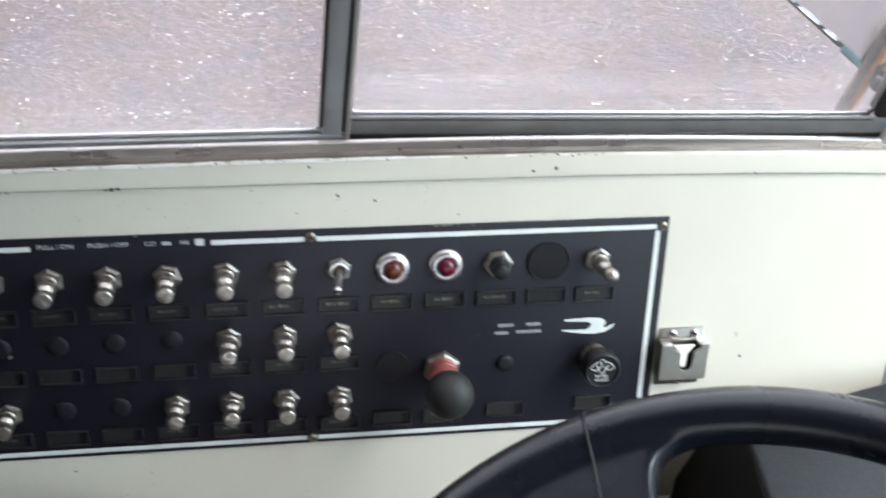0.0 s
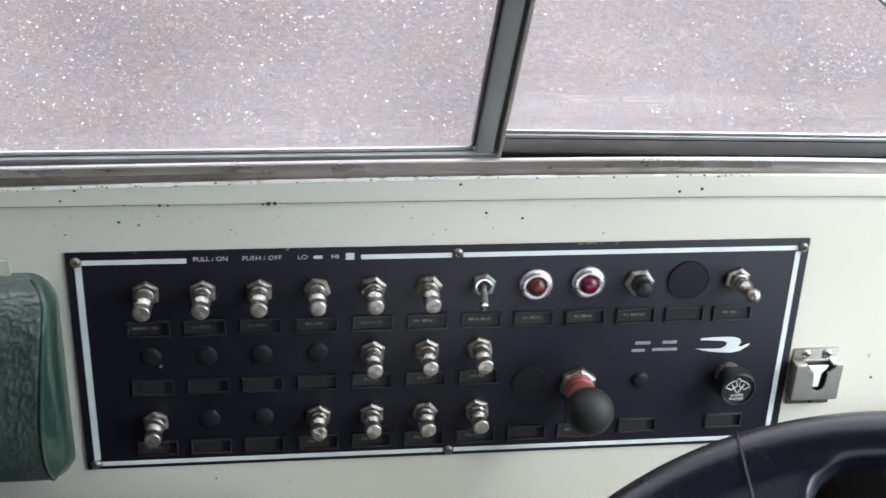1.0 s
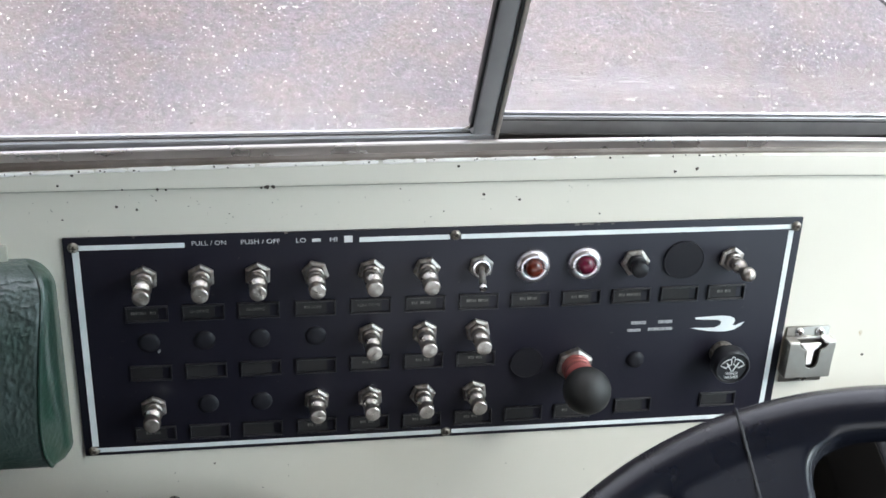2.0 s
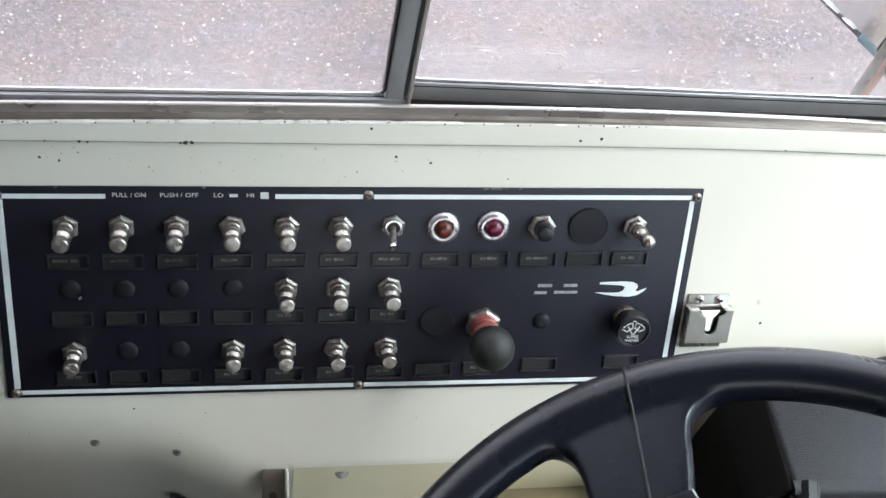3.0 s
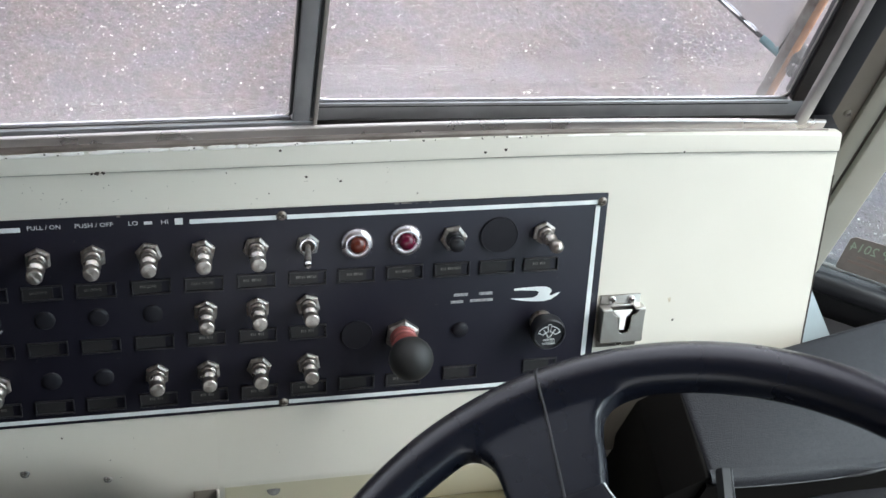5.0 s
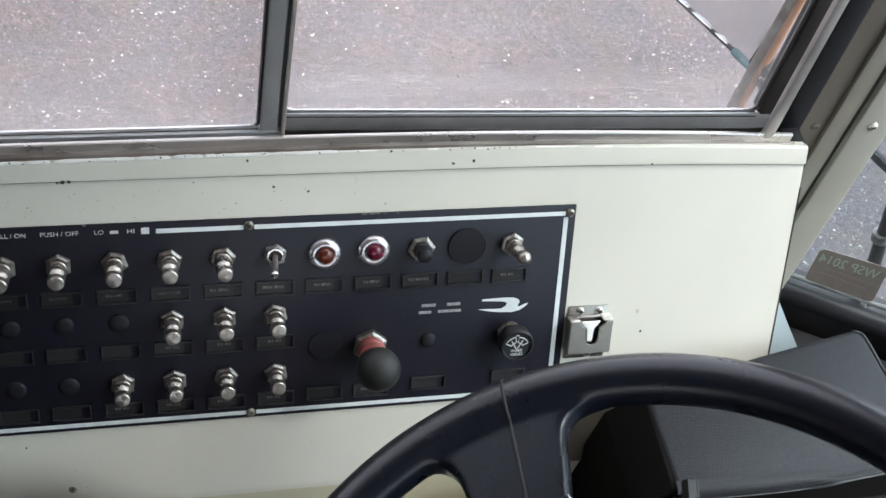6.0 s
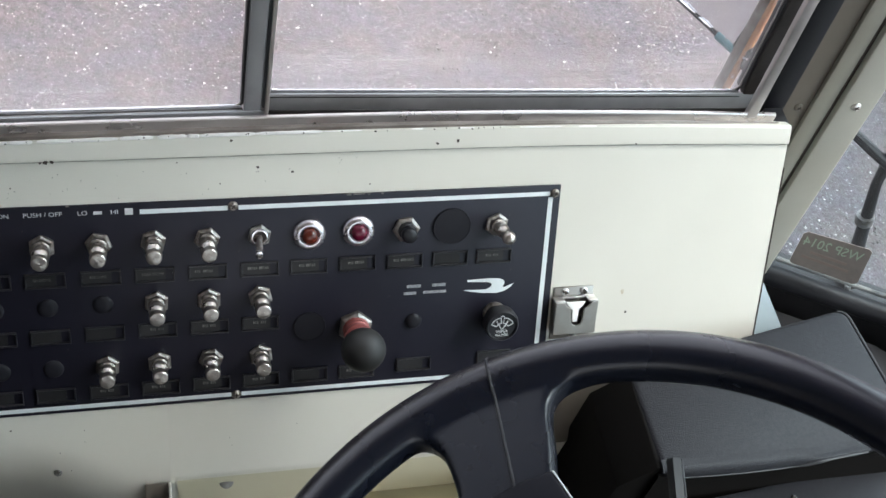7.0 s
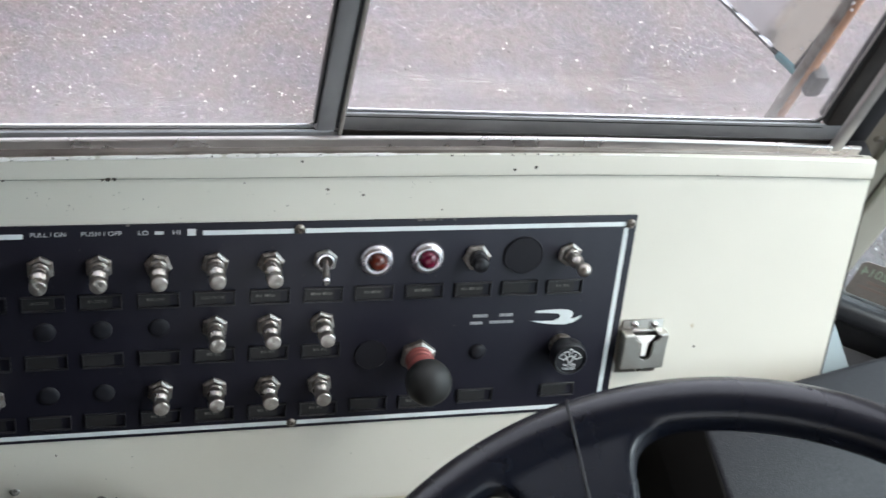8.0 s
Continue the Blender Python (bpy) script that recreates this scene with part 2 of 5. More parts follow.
M_LIP = mat("bright_track_lip", (0.58, 0.545, 0.53), 0.28, 0.8, second=(0.46, 0.425, 0.41), scale=30, amount=0.5, bump=0.06, bump_scale=400,
            stain=0.2, stain_scale=18, stain_color=(0.40, 0.36, 0.33))
M_STEEL = mat("polished_steel", (0.74, 0.72, 0.69), 0.32, 0.88, second=(0.60, 0.58, 0.55), scale=120, amount=0.7, bump=0.05, bump_scale=500, rough_var=0.1)
M_SCREW = mat("dull_brass_screw", (0.36, 0.335, 0.30), 0.4, 0.9, second=(0.10, 0.08, 0.06), scale=500, amount=0.9)
M_ALU = mat("weathered_aluminium", (0.58, 0.555, 0.54), 0.42, 0.75, second=(0.44, 0.42, 0.41), scale=30, amount=0.7, bump=0.08, bump_scale=400,
            stain=0.5, stain_scale=22, stain_color=(0.24, 0.23, 0.21))
M_SASH = mat("grey_anodised_sash", (0.37, 0.38, 0.395), 0.40, 0.5, second=(0.30, 0.308, 0.32), scale=40, amount=0.6, bump=0.06, bump_scale=500,
             stain=0.4, stain_scale=20, stain_color=(0.17, 0.17, 0.165))
M_STILE = mat("brown_black_stile", (0.034, 0.030, 0.028), 0.42, 0.2, second=(0.014, 0.013, 0.013), scale=70, amount=0.9, bump=0.1, bump_scale=500, stain=0.5, stain_scale=25, stain_color=(0.060, 0.052, 0.046))
M_RUBBER = mat("black_rubber", (0.022, 0.023, 0.025), 0.5, second=(0.035, 0.036, 0.038), scale=80, amount=0.6, bump=0.12, bump_scale=500,
               stain=0.3, stain_scale=30, stain_color=(0.05, 0.048, 0.044), spec=0.35)
M_BALL = mat("matt_black_knob", (0.0120, 0.0132, 0.0135), 0.55, second=(0.016, 0.017, 0.0172), scale=200, amount=0.5, bump=0.08, bump_scale=900)
M_RED_METAL = mat("red_anodised_collar", (0.27, 0.075, 0.070), 0.42, 0.3, second=(0.34, 0.12, 0.11), scale=90, amount=0.7)
M_AMBER_LENS = mat("amber_lens", (0.085, 0.013, 0.006), 0.24, second=(0.045, 0.008, 0.005), scale=150, amount=0.6, coat=0.15, spec=0.5)
M_RED_LENS = mat("red_lens", (0.095, 0.003, 0.020), 0.24, second=(0.05, 0.002, 0.012), scale=150, amount=0.6, coat=0.15, spec=0.5)
M_WHEEL = mat("black_wheel_vinyl", (0.0040, 0.0046, 0.0078), 0.33, second=(0.0056, 0.0062, 0.0098), scale=50, amount=0.6, bump=0.1, bump_scale=1200,
              stain=0.3, stain_scale=18, stain_color=(0.012, 0.011, 0.014), rough_var=0.06, spec=0.14)
# Rim colour is lifted to carry sheen as well as wear.
M_RIM = mat("pale_sheen_rim_vinyl", (0.0250, 0.0218, 0.0292), 0.27, second=(0.0170, 0.0150, 0.0205), scale=50, amount=0.7, bump=0.1, bump_scale=1200, stain=0.3, stain_scale=18,
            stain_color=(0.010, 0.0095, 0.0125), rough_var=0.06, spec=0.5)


def sheen_towards_rim(m, plain):
    """The rim's paler outer band paints sheen as well as wear; spokes keep plain vinyl."""
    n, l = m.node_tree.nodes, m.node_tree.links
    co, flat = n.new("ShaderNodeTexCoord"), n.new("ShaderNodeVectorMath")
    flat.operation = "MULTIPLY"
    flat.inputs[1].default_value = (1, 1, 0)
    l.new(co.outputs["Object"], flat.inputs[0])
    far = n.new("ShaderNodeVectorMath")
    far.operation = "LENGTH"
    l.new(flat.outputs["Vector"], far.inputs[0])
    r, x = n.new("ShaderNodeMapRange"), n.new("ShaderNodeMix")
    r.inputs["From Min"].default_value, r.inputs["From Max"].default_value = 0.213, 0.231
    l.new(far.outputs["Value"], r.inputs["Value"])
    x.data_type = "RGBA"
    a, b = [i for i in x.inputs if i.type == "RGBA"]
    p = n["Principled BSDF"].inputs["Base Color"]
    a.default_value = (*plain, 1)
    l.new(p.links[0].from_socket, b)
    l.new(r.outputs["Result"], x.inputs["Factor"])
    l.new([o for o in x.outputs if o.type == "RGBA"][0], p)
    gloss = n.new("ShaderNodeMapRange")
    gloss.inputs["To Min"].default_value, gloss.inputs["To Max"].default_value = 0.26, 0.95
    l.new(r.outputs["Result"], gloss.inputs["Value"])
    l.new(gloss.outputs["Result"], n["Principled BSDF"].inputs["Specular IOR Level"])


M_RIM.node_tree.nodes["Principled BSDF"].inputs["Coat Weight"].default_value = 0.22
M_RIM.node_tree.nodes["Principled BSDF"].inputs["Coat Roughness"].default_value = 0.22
sheen_towards_rim(M_RIM, (0.0040, 0.0056, 0.0104))
M_SEAM = mat("worn_seam_edge", (0.032, 0.032, 0.036), 0.6, scale=200, amount=0.7)
M_POD = mat("textured_dash_plastic", (0.0086, 0.0094, 0.0128), 0.48, second=(0.0172, 0.0182, 0.0232), scale=500, amount=0.7, bump=0.5, bump_scale=1000,
            stain=0.35, stain_scale=16, stain_color=(0.019, 0.0178, 0.021), spec=0.30)
M_PALE_PLASTIC = mat("pale_dash_plastic", (0.034, 0.036, 0.040), 0.45, second=(0.016, 0.017, 0.020), scale=160, amount=1.0, bump=0.3, bump_scale=900)
M_DASH = mat("black_dash_vinyl", (0.014, 0.014, 0.016), 0.45, scale=60, amount=0.5, bump=0.2, bump_scale=500, stain=0.4, stain_scale=14,
             stain_color=(0.05, 0.05, 0.05))
M_BLUE = mat("pale_blue_paint", (0.38, 0.46, 0.50), 0.45, scale=20, amount=0.4, stain=0.3, stain_scale=12, stain_color=(0.28, 0.33, 0.35))
M_BROWN_LEDGE = mat("brown_aluminium", (0.31, 0.272, 0.25), 0.5, 0.5, second=(0.13, 0.105, 0.09), scale=22, amount=0.9, bump=0.1, bump_scale=400,
                stain=0.5, stain_scale=16, stain_color=(0.36, 0.33, 0.31))
M_JOINT = mat("joint_grime", (0.30, 0.30, 0.25), 0.7, second=(0.46, 0.47, 0.41), scale=60, amount=1.0)
M_PLUG = mat("matt_black_plug", (0.0072, 0.0076, 0.0115), 0.55, second=(0.0090, 0.0094, 0.0136), scale=150, amount=0.5, bump=0.06, bump_scale=900, spec=0.3)
M_BEZEL = mat("satin_chrome", (0.88, 0.88, 0.90), 0.22, 0.9, second=(0.78, 0.78, 0.80), scale=150, amount=0.5, rough_var=0.08)
M_SPECK = mat("pale_dust", (0.055, 0.055, 0.056), 0.9, second=(0.025, 0.025, 0.027), scale=900, amount=1.0)
M_LAMP_RING = mat("lamp_chrome", (0.74, 0.72, 0.76), 0.27, 0.95, second=(0.60, 0.58, 0.62), scale=150, amount=0.5, bump=0.04, bump_scale=400, rough_var=0.06)
M_WORN = mat("worn_highlight_white", (0.90, 0.89, 0.87), 0.30, 0.0, second=(0.80, 0.78, 0.75), scale=120, amount=0.8, spec=0.8)
M_HOLDER_EDGE = mat("pale_holder_edge", (0.050, 0.046, 0.050), 0.5, second=(0.016, 0.015, 0.018), scale=700, amount=1.0)
M_MATT = mat("matt_black_fill", (0.006, 0.0055, 0.005), 0.8, scale=90, amount=0.5, spec=0.1)
M_RUST_TINT = mat("faint_rust", (0.47, 0.40, 0.28), 0.5, second=(0.58, 0.55, 0.46), scale=500, amount=0.9)
M_CHIP = mat("bare_dark_metal", (0.045, 0.035, 0.028), 0.7, scale=400, amount=0.8)
M_VINYL = mat("green_vinyl", (0.011, 0.040, 0.028), 0.36, second=(0.008, 0.030, 0.022), scale=60, amount=0.6, bump=0.5, bump_scale=260, coat=0.9,
              stain=0.3, stain_scale=14, stain_color=(0.030, 0.066, 0.054), spec=0.7)
# Greyer than M_VINYL: wear, plus sheen put into the face's colour.
M_VINYL_PALE = mat("pale_sheen_vinyl", (0.085, 0.115, 0.112), 0.32, second=(0.052, 0.082, 0.078), scale=60, amount=0.9, bump=0.6, bump_scale=420, coat=0.9,
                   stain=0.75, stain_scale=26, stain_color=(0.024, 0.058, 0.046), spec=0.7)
_vn = M_VINYL_PALE.node_tree.nodes["Principled BSDF"].inputs
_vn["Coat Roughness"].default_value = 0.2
M_STICKER = mat("grey_brown_sticker", (0.235, 0.205, 0.190), 0.6, scale=120, amount=0.5, stain=0.4, stain_scale=50, stain_color=(0.15, 0.13, 0.12))
M_STICKER_INK = mat("pale_green_print", (0.40, 0.50, 0.38), 0.6, scale=200, amount=0.4)
M_STICKER_INK2 = mat("rust_print", (0.26, 0.20, 0.18), 0.6, scale=200, amount=0.4)
M_RUST = mat("rusty_pole_paint", (0.48, 0.23, 0.11), 0.65, second=(0.30, 0.13, 0.06), scale=45, amount=1.0, bump=0.4, bump_scale=250,
             stain=0.3, stain_scale=14, stain_color=(0.45, 0.40, 0.35))
M_POLE = mat("weathered_pole_steel", (0.24, 0.22, 0.20), 0.55, 0.4, second=(0.10, 0.07, 0.055), scale=60, amount=1.0, bump=0.3, bump_scale=250,
             stain=0.6, stain_scale=20, stain_color=(0.40, 0.37, 0.34))
M_MIRROR = mat("mirror_silver", (0.88, 0.88, 0.88), 0.06, 1.0, second=(0.80, 0.81, 0.82), scale=25, amount=0.5, rough_var=0.04)
# Olive brown imitates the shade below the wheel.
M_LEDGE = mat("shaded_ledge_paint", (0.23, 0.21, 0.135), 0.55, second=(0.17, 0.15, 0.09), scale=25, amount=0.7, bump=0.1, bump_scale=300, stain=0.4, stain_scale=12,
              stain_color=(0.09, 0.075, 0.045))
M_TEAL = mat("teal_paint", (0.10, 0.22, 0.25), 0.45, scale=80, amount=0.6)
M_LINING = mat("cabin_lining", (0.37, 0.315, 0.265), 0.75, scale=12, amount=0.5, bump=0.1, bump_scale=200, stain=0.2, stain_scale=3)
M_CEILING = mat("pale_ceiling_lining", (0.70, 0.62, 0.55), 0.75, scale=12, amount=0.4, bump=0.1, bump_scale=200, stain=0.2, stain_scale=3)
M_BOLT = mat("dull_zinc_bolt", (0.27, 0.27, 0.26), 0.48, 0.6, second=(0.15, 0.145, 0.135), scale=300, amount=0.8)
M_FLOOR = mat("dark_floor_rubber", (0.06, 0.055, 0.05), 0.7, scale=30, amount=0.6, bump=0.3, bump_scale=200, stain=0.3, stain_scale=4)
M_ASPHALT = asphalt_material()


def stone_material():
    """Wet stones of many greys, each of one shade."""
    m = bpy.data.materials.new("aggregate_stone")
    m.use_nodes = True
    n, l = m.node_tree.nodes, m.node_tree.links
    p = n["Principled BSDF"]
    geo = n.new("ShaderNodeNewGeometry")
    r = n.new("ShaderNodeValToRGB")
    e = r.color_ramp.elements
    e[0].position, e[0].color = 0.0, (0.045, 0.038, 0.034, 1)
    e[1].position, e[1].color = 1.0, (0.50, 0.47, 0.44, 1)
    for pos, c in ((0.3, (0.075, 0.062, 0.055, 1)), (0.5, (0.12, 0.10, 0.095, 1)), (0.70, (0.22, 0.195, 0.185, 1)), (0.86, (0.38, 0.35, 0.325, 1))):
        e.new(pos).color = c
    l.new(geo.outputs["Random Per Island"], r.inputs["Fac"])
    l.new(r.outputs["Color"], p.inputs["Base Color"])
    p.inputs["Roughness"].default_value = 0.28
    return m


def water_material():
    """Clear water: what lies behind shows through, bent, under a bright gloss."""
    m = bpy.data.materials.new("water")
    m.use_nodes = True
    n, l = m.node_tree.nodes, m.node_tree.links
    p = n["Principled BSDF"]
    p.inputs["Base Color"].default_value = (0.97, 0.98, 0.98, 1)
    p.inputs["Roughness"].default_value, p.inputs["IOR"].default_value = 0.02, 1.33
    p.inputs["Transmission Weight"].default_value = 1.0
    return m


M_WATER = water_material()
M_STONE = stone_material()
M_GLASS = glass_material("window_glass", 0.07, band=(1.688, -0.002))
M_FRONT_GLASS = glass_material("front_window_glass", 0.07, band=(1.703, -0.041))
M_WINDSHIELD = glass_material("windshield_glass", 0.015, tint=(0.76, 0.835, 0.865))

# ---- mesh helpers ----


def part(name, bm, material, parent=None, label="", sharp=35, at=None, smooth=True):
    """Links a bmesh, or shared mesh data, as one mesh object under a thing or a part."""
    if isinstance(bm, bpy.types.Mesh):
        me = bm
    else:
        me = bpy.data.meshes.new(name)
        bmesh.ops.recalc_face_normals(bm, faces=bm.faces)
        bm.to_mesh(me)
        bm.free()
        me.materials.append(material)
        if smooth:
            for f in me.polygons:
                f.use_smooth = True
            me.set_sharp_from_angle(angle=radians(sharp))
    ob = new(name, me)
    ob.parent = parent
    if at is not None:
        ob.matrix_local = at
    if label:
        ob["label"] = label
    return ob


def thing(name, label, category, group="", m=None):
    ob = new(name)
    ob.empty_display_size = 0.05
    if m is not None:
        ob.matrix_world = m
    return tagged(ob, label, category, group)


def bevel_all(bm, width, segs=2, angle=30):
    edges = [e for e in bm.edges if len(e.link_faces) == 2 and e.calc_face_angle(0) > radians(angle)]
    bmesh.ops.bevel(bm, geom=edges, offset=width, segments=segs, affect="EDGES", profile=0.5, clamp_overlap=True)


def box(x0, x1, y0, y1, z0, z1, bevel=0.0, segs=2, shear=0.0, about=0.25, lean=0.0):
    bm = bmesh.new()
    bmesh.ops.create_cube(bm, size=1)
    for v in bm.verts:
        v.co = Vector(((x0 + x1) / 2 + v.co.x * (x1 - x0), (y0 + y1) / 2 + v.co.y * (y1 - y0), (z0 + z1) / 2 + v.co.z * (z1 - z0)))
    if bevel:
        bevel_all(bm, bevel, segs)
    for v in bm.verts:
        v.co.z += shear * (v.co.x - about)
        v.co.x += lean * (v.co.z - 1.66)
    return bm


def lathe(profile, segs=28):
    """Turns (radius, height) round the axis that points out of the panel (-y)."""
    bm = bmesh.new()
    rings = []
    for r, d in profile:
        if r < 1e-6:
            rings.append([bm.verts.new((0, -d, 0))])
        else:
            rings.append([bm.verts.new((r * math.cos(2 * math.pi * k / segs), -d, r * math.sin(2 * math.pi * k / segs))) for k in range(segs)])
    for a, b in zip(rings, rings[1:]):
        for k in range(segs):
            j = (k + 1) % segs
            if len(a) == 1 and len(b) > 1:
                bm.faces.new((a[0], b[k], b[j]))
            elif len(b) == 1 and len(a) > 1:
                bm.faces.new((a[k], a[j], b[0]))
            elif len(a) > 1:
                bm.faces.new((a[k], a[j], b[j], b[k]))
    return bm


def prism(points, lo, hi, plane="xz", bevel=0.0, segs=2):
    """A flat outline given thickness along the third axis."""
    bm = bmesh.new()
    put = {"xz": lambda a, b, c: (a, c, b), "xy": lambda a, b, c: (a, b, c), "yz": lambda a, b, c: (c, a, b), "zx": lambda a, b, c: (b, c, a)}[plane]
    vs = [bm.verts.new(put(a, b, lo)) for a, b in points]
    f = bm.faces.new(vs)
    ex = bmesh.ops.extrude_face_region(bm, geom=[f])
    step = Vector(put(0, 0, hi - lo))
    for v in ex["geom"]:
        if isinstance(v, bmesh.types.BMVert):
            v.co += step
    bmesh.ops.recalc_face_normals(bm, faces=bm.faces)
    if bevel:
        bevel_all(bm, bevel, segs)
    return bm


def tube(points, radius, segs=14, closed=False, caps=True, squash=1.0):
    """A round bar swept along points; radius may be a list."""
    bm = bmesh.new()
    pts = [Vector(p) for p in points]
    n = len(pts)
    rings, up = [], Vector((0.03, 0.02, 1))
    for i, p in enumerate(pts):
        a = pts[(i - 1) % n] if closed or i else pts[0]
        b = pts[(i + 1) % n] if closed or i < n - 1 else pts[-1]
        d = (b - a).normalized()
        if abs(d.dot(up)) > 0.95:
            up = Vector((1, 0.02, 0.03))
        s = d.cross(up).normalized()
        w = s.cross(d)
        r = radius[i] if isinstance(radius, (list, tuple)) else radius
        rings.append([bm.verts.new(p + r * (math.cos(2 * math.pi * k / segs) * s + squash * math.sin(2 * math.pi * k / segs) * w)) for k in range(segs)])
    for i in range(n if closed else n - 1):
        a, b = rings[i], rings[(i + 1) % n]
        for k in range(segs):
            j = (k + 1) % segs
            bm.faces.new((a[k], a[j], b[j], b[k]))
    if caps and not closed:
        bm.faces.new(rings[0])
        bm.faces.new(rings[-1])
    return bm


def hex_nut(flat, thick, hole, chamfer=0.0006):
    """A hexagon nut with a chamfered top, point up."""
    bm = bmesh.new()
    r = flat / 2 / math.cos(math.pi / 6)
    out = [(r * math.sin(math.pi / 3 * k), r * math.cos(math.pi / 3 * k)) for k in range(6)]
    inn = [(hole * math.sin(math.pi / 3 * k), hole * math.cos(math.pi / 3 * k)) for k in range(6)]
    s = 1 - chamfer * 2 / r
    levels = [[(x, 0.0, z) for x, z in out], [(x, -thick + chamfer, z) for x, z in out], [(x * s, -thick, z * s) for x, z in out], [(x, -thick, z) for x, z in inn]]
    vs = [[bm.verts.new(c) for c in lev] for lev in levels]
    for a, b in zip(vs, vs[1:]):
        for k in range(6):
            j = (k + 1) % 6
            bm.faces.new((a[k], a[j], b[j], b[k]))
    return bm


def lettering(text, size, material, parent, m, name="lettering", label="", width=None):
    """Words as flat mesh letters; with a width they are stretched to it."""
    cu = bpy.data.curves.new(name, "FONT")
    cu.body, cu.size, cu.extrude, cu.resolution_u = text, size, 0.00006, 3
    cu.align_x, cu.align_y = "CENTER", "CENTER"
    tmp = bpy.data.objects.new(name, cu)
    scene.collection.objects.link(tmp)
    bpy.context.view_layer.update()
    me = bpy.data.meshes.new_from_object(tmp.evaluated_get(bpy.context.evaluated_depsgraph_get()))
    bpy.data.objects.remove(tmp)
    if width:
        xs = [v.co.x for v in me.vertices]
        k = width / (max(xs) - min(xs))
        for v in me.vertices:
            v.co.x *= k
    me.materials.clear()
    me.materials.append(material)
    ob = new(name, me)
    ob.parent = parent
    ob.matrix_local = m
    if label:
        ob["label"] = label
    return ob


def sweep_x(x0, x1, n, ring):
    """A bar along x whose (y, z) outline at each x comes from ring(x)."""
    bm = bmesh.new()
    cols = [[bm.verts.new((x, y, z)) for y, z in ring(x)] for x in [x0 + (x1 - x0) * i / n for i in range(n + 1)]]
    m = len(cols[0])
    for a, b in zip(cols, cols[1:]):
        for k in range(m):
            j = (k + 1) % m
            bm.faces.new((a[k], a[j], b[j], b[k]))
    bm.faces.new(cols[0])
    bm.faces.new(cols[-1])
    return bm


def on_panel(u, v, d=0.0, turn=0.0):
    """A place on the sloping plate: u along, v up, d out; turn in its plane."""
    return pose(u, -d, v, 0, turn, 0)


# ---- the sloping console's own axes: x along the bus, z up the slope, -y out of it ----
SLOPE = pose(0, 0, 1.62, -29, 0, 0)
DOWN_Y, DOWN_Z = math.sin(radians(29)), -math.cos(radians(29))
FLOOR_Z, ROOF_Z = 0.95, 2.95
WS_A, WS_DIR = Vector((0.7247, 0.0845, 0)), Vector((0.8814, -0.4723, 0))

# ---- ground ----
bm = bmesh.new()
bmesh.ops.create_grid(bm, x_segments=2, y_segments=2, size=600)
ground = tagged(part("ground", bm, M_ASPHALT), "weathered grey asphalt with pale aggregate", "asphalt", kind="structure")

# pale aggregate standing proud of the worn asphalt beside the bus, thick in some patches and sparse in others
def aggregate(count, x0, x1, y0, y1, small, large, seed):
    rnd = random.Random(seed)
    verts, faces = [], []
    while count:
        x, y = rnd.uniform(x0, x1), rnd.uniform(y0, y1)
        patch = 0.5 + 0.5 * noise.noise(Vector((x * 3.1, y * 3.1, seed))) + 0.5 * noise.noise(Vector((x * 11, y * 11, seed + 4)))
        if rnd.random() > max(0.05, patch) ** 2.6:
            continue
        count -= 1
        r = small + (large - small) * rnd.random() ** 3.2
        turn, long, tilt = rnd.uniform(0, 6.28), rnd.uniform(0.75, 1.3), rnd.uniform(-0.35, 0.35)
        base = len(verts)
        rings = [(1.0, -0.15), (0.82, 0.38 * rnd.uniform(0.7, 1.3))]
        for k, (w, h) in enumerate(rings):
            for a in range(5):
                b = turn + 6.283 * (a + 0.5 * k) / 5
                q = w * rnd.uniform(0.55, 1.25)
                px = r * q * long * math.cos(b)
                verts.append((x + px, y + r * q * math.sin(b), r * h + (tilt * px if k else 0)))
        verts.append((x, y, r * rnd.uniform(0.5, 0.75)))
        for a in range(5):
            c = (a + 1) % 5
            faces += [(base + a, base + c, base + 5 + a), (base + c, base + 5 + c, base + 5 + a), (base + 5 + a, base + 5 + c, base + 10)]
    me = bpy.data.meshes.new("aggregate_stones")
    me.from_pydata(verts, [], faces)
    me.materials.append(M_STONE)
    return tagged(new("aggregate_stones", me), "pale wet aggregate stones standing proud of the asphalt", "gravel", kind="stuff")


aggregate(21000, -1.2, 3.2, 0.5, 2.9, 0.0012, 0.0050, 3)

# ---- cabin shell ----


def structure(name, bm, material, label, category, **kw):
    return tagged(part(name, bm, material, **kw), label, category, kind="structure")


REAR = -1.45
structure("floor", box(REAR - 0.05, 1.3, -2.42, 0.10, FLOOR_Z - 0.05, FLOOR_Z), M_FLOOR, "dark ribbed rubber bus floor", "floor")
structure("ceiling", box(REAR - 0.05, 1.3, -2.46, 0.14, ROOF_Z, ROOF_Z + 0.05), M_CEILING, "plain cream bus ceiling lining", "ceiling")
structure("wall_back", box(REAR - 0.05, REAR, -2.42, 0.10, FLOOR_Z, ROOF_Z), M_LINING, "plain grey bulkhead behind the driver", "wall")
structure("wall_left_rear", box(REAR, -0.31, 0.030, 0.084, FLOOR_Z, ROOF_Z), M_LINING, "plain side wall behind the driver's window", "wall")
# Added out of view, only to keep light off the lower console.
structure("wall_partition", box(-0.62, 0.15, -0.31, -0.28, FLOOR_Z, 1.76), M_DASH, "unseen low black partition added to shade the console", "wall")
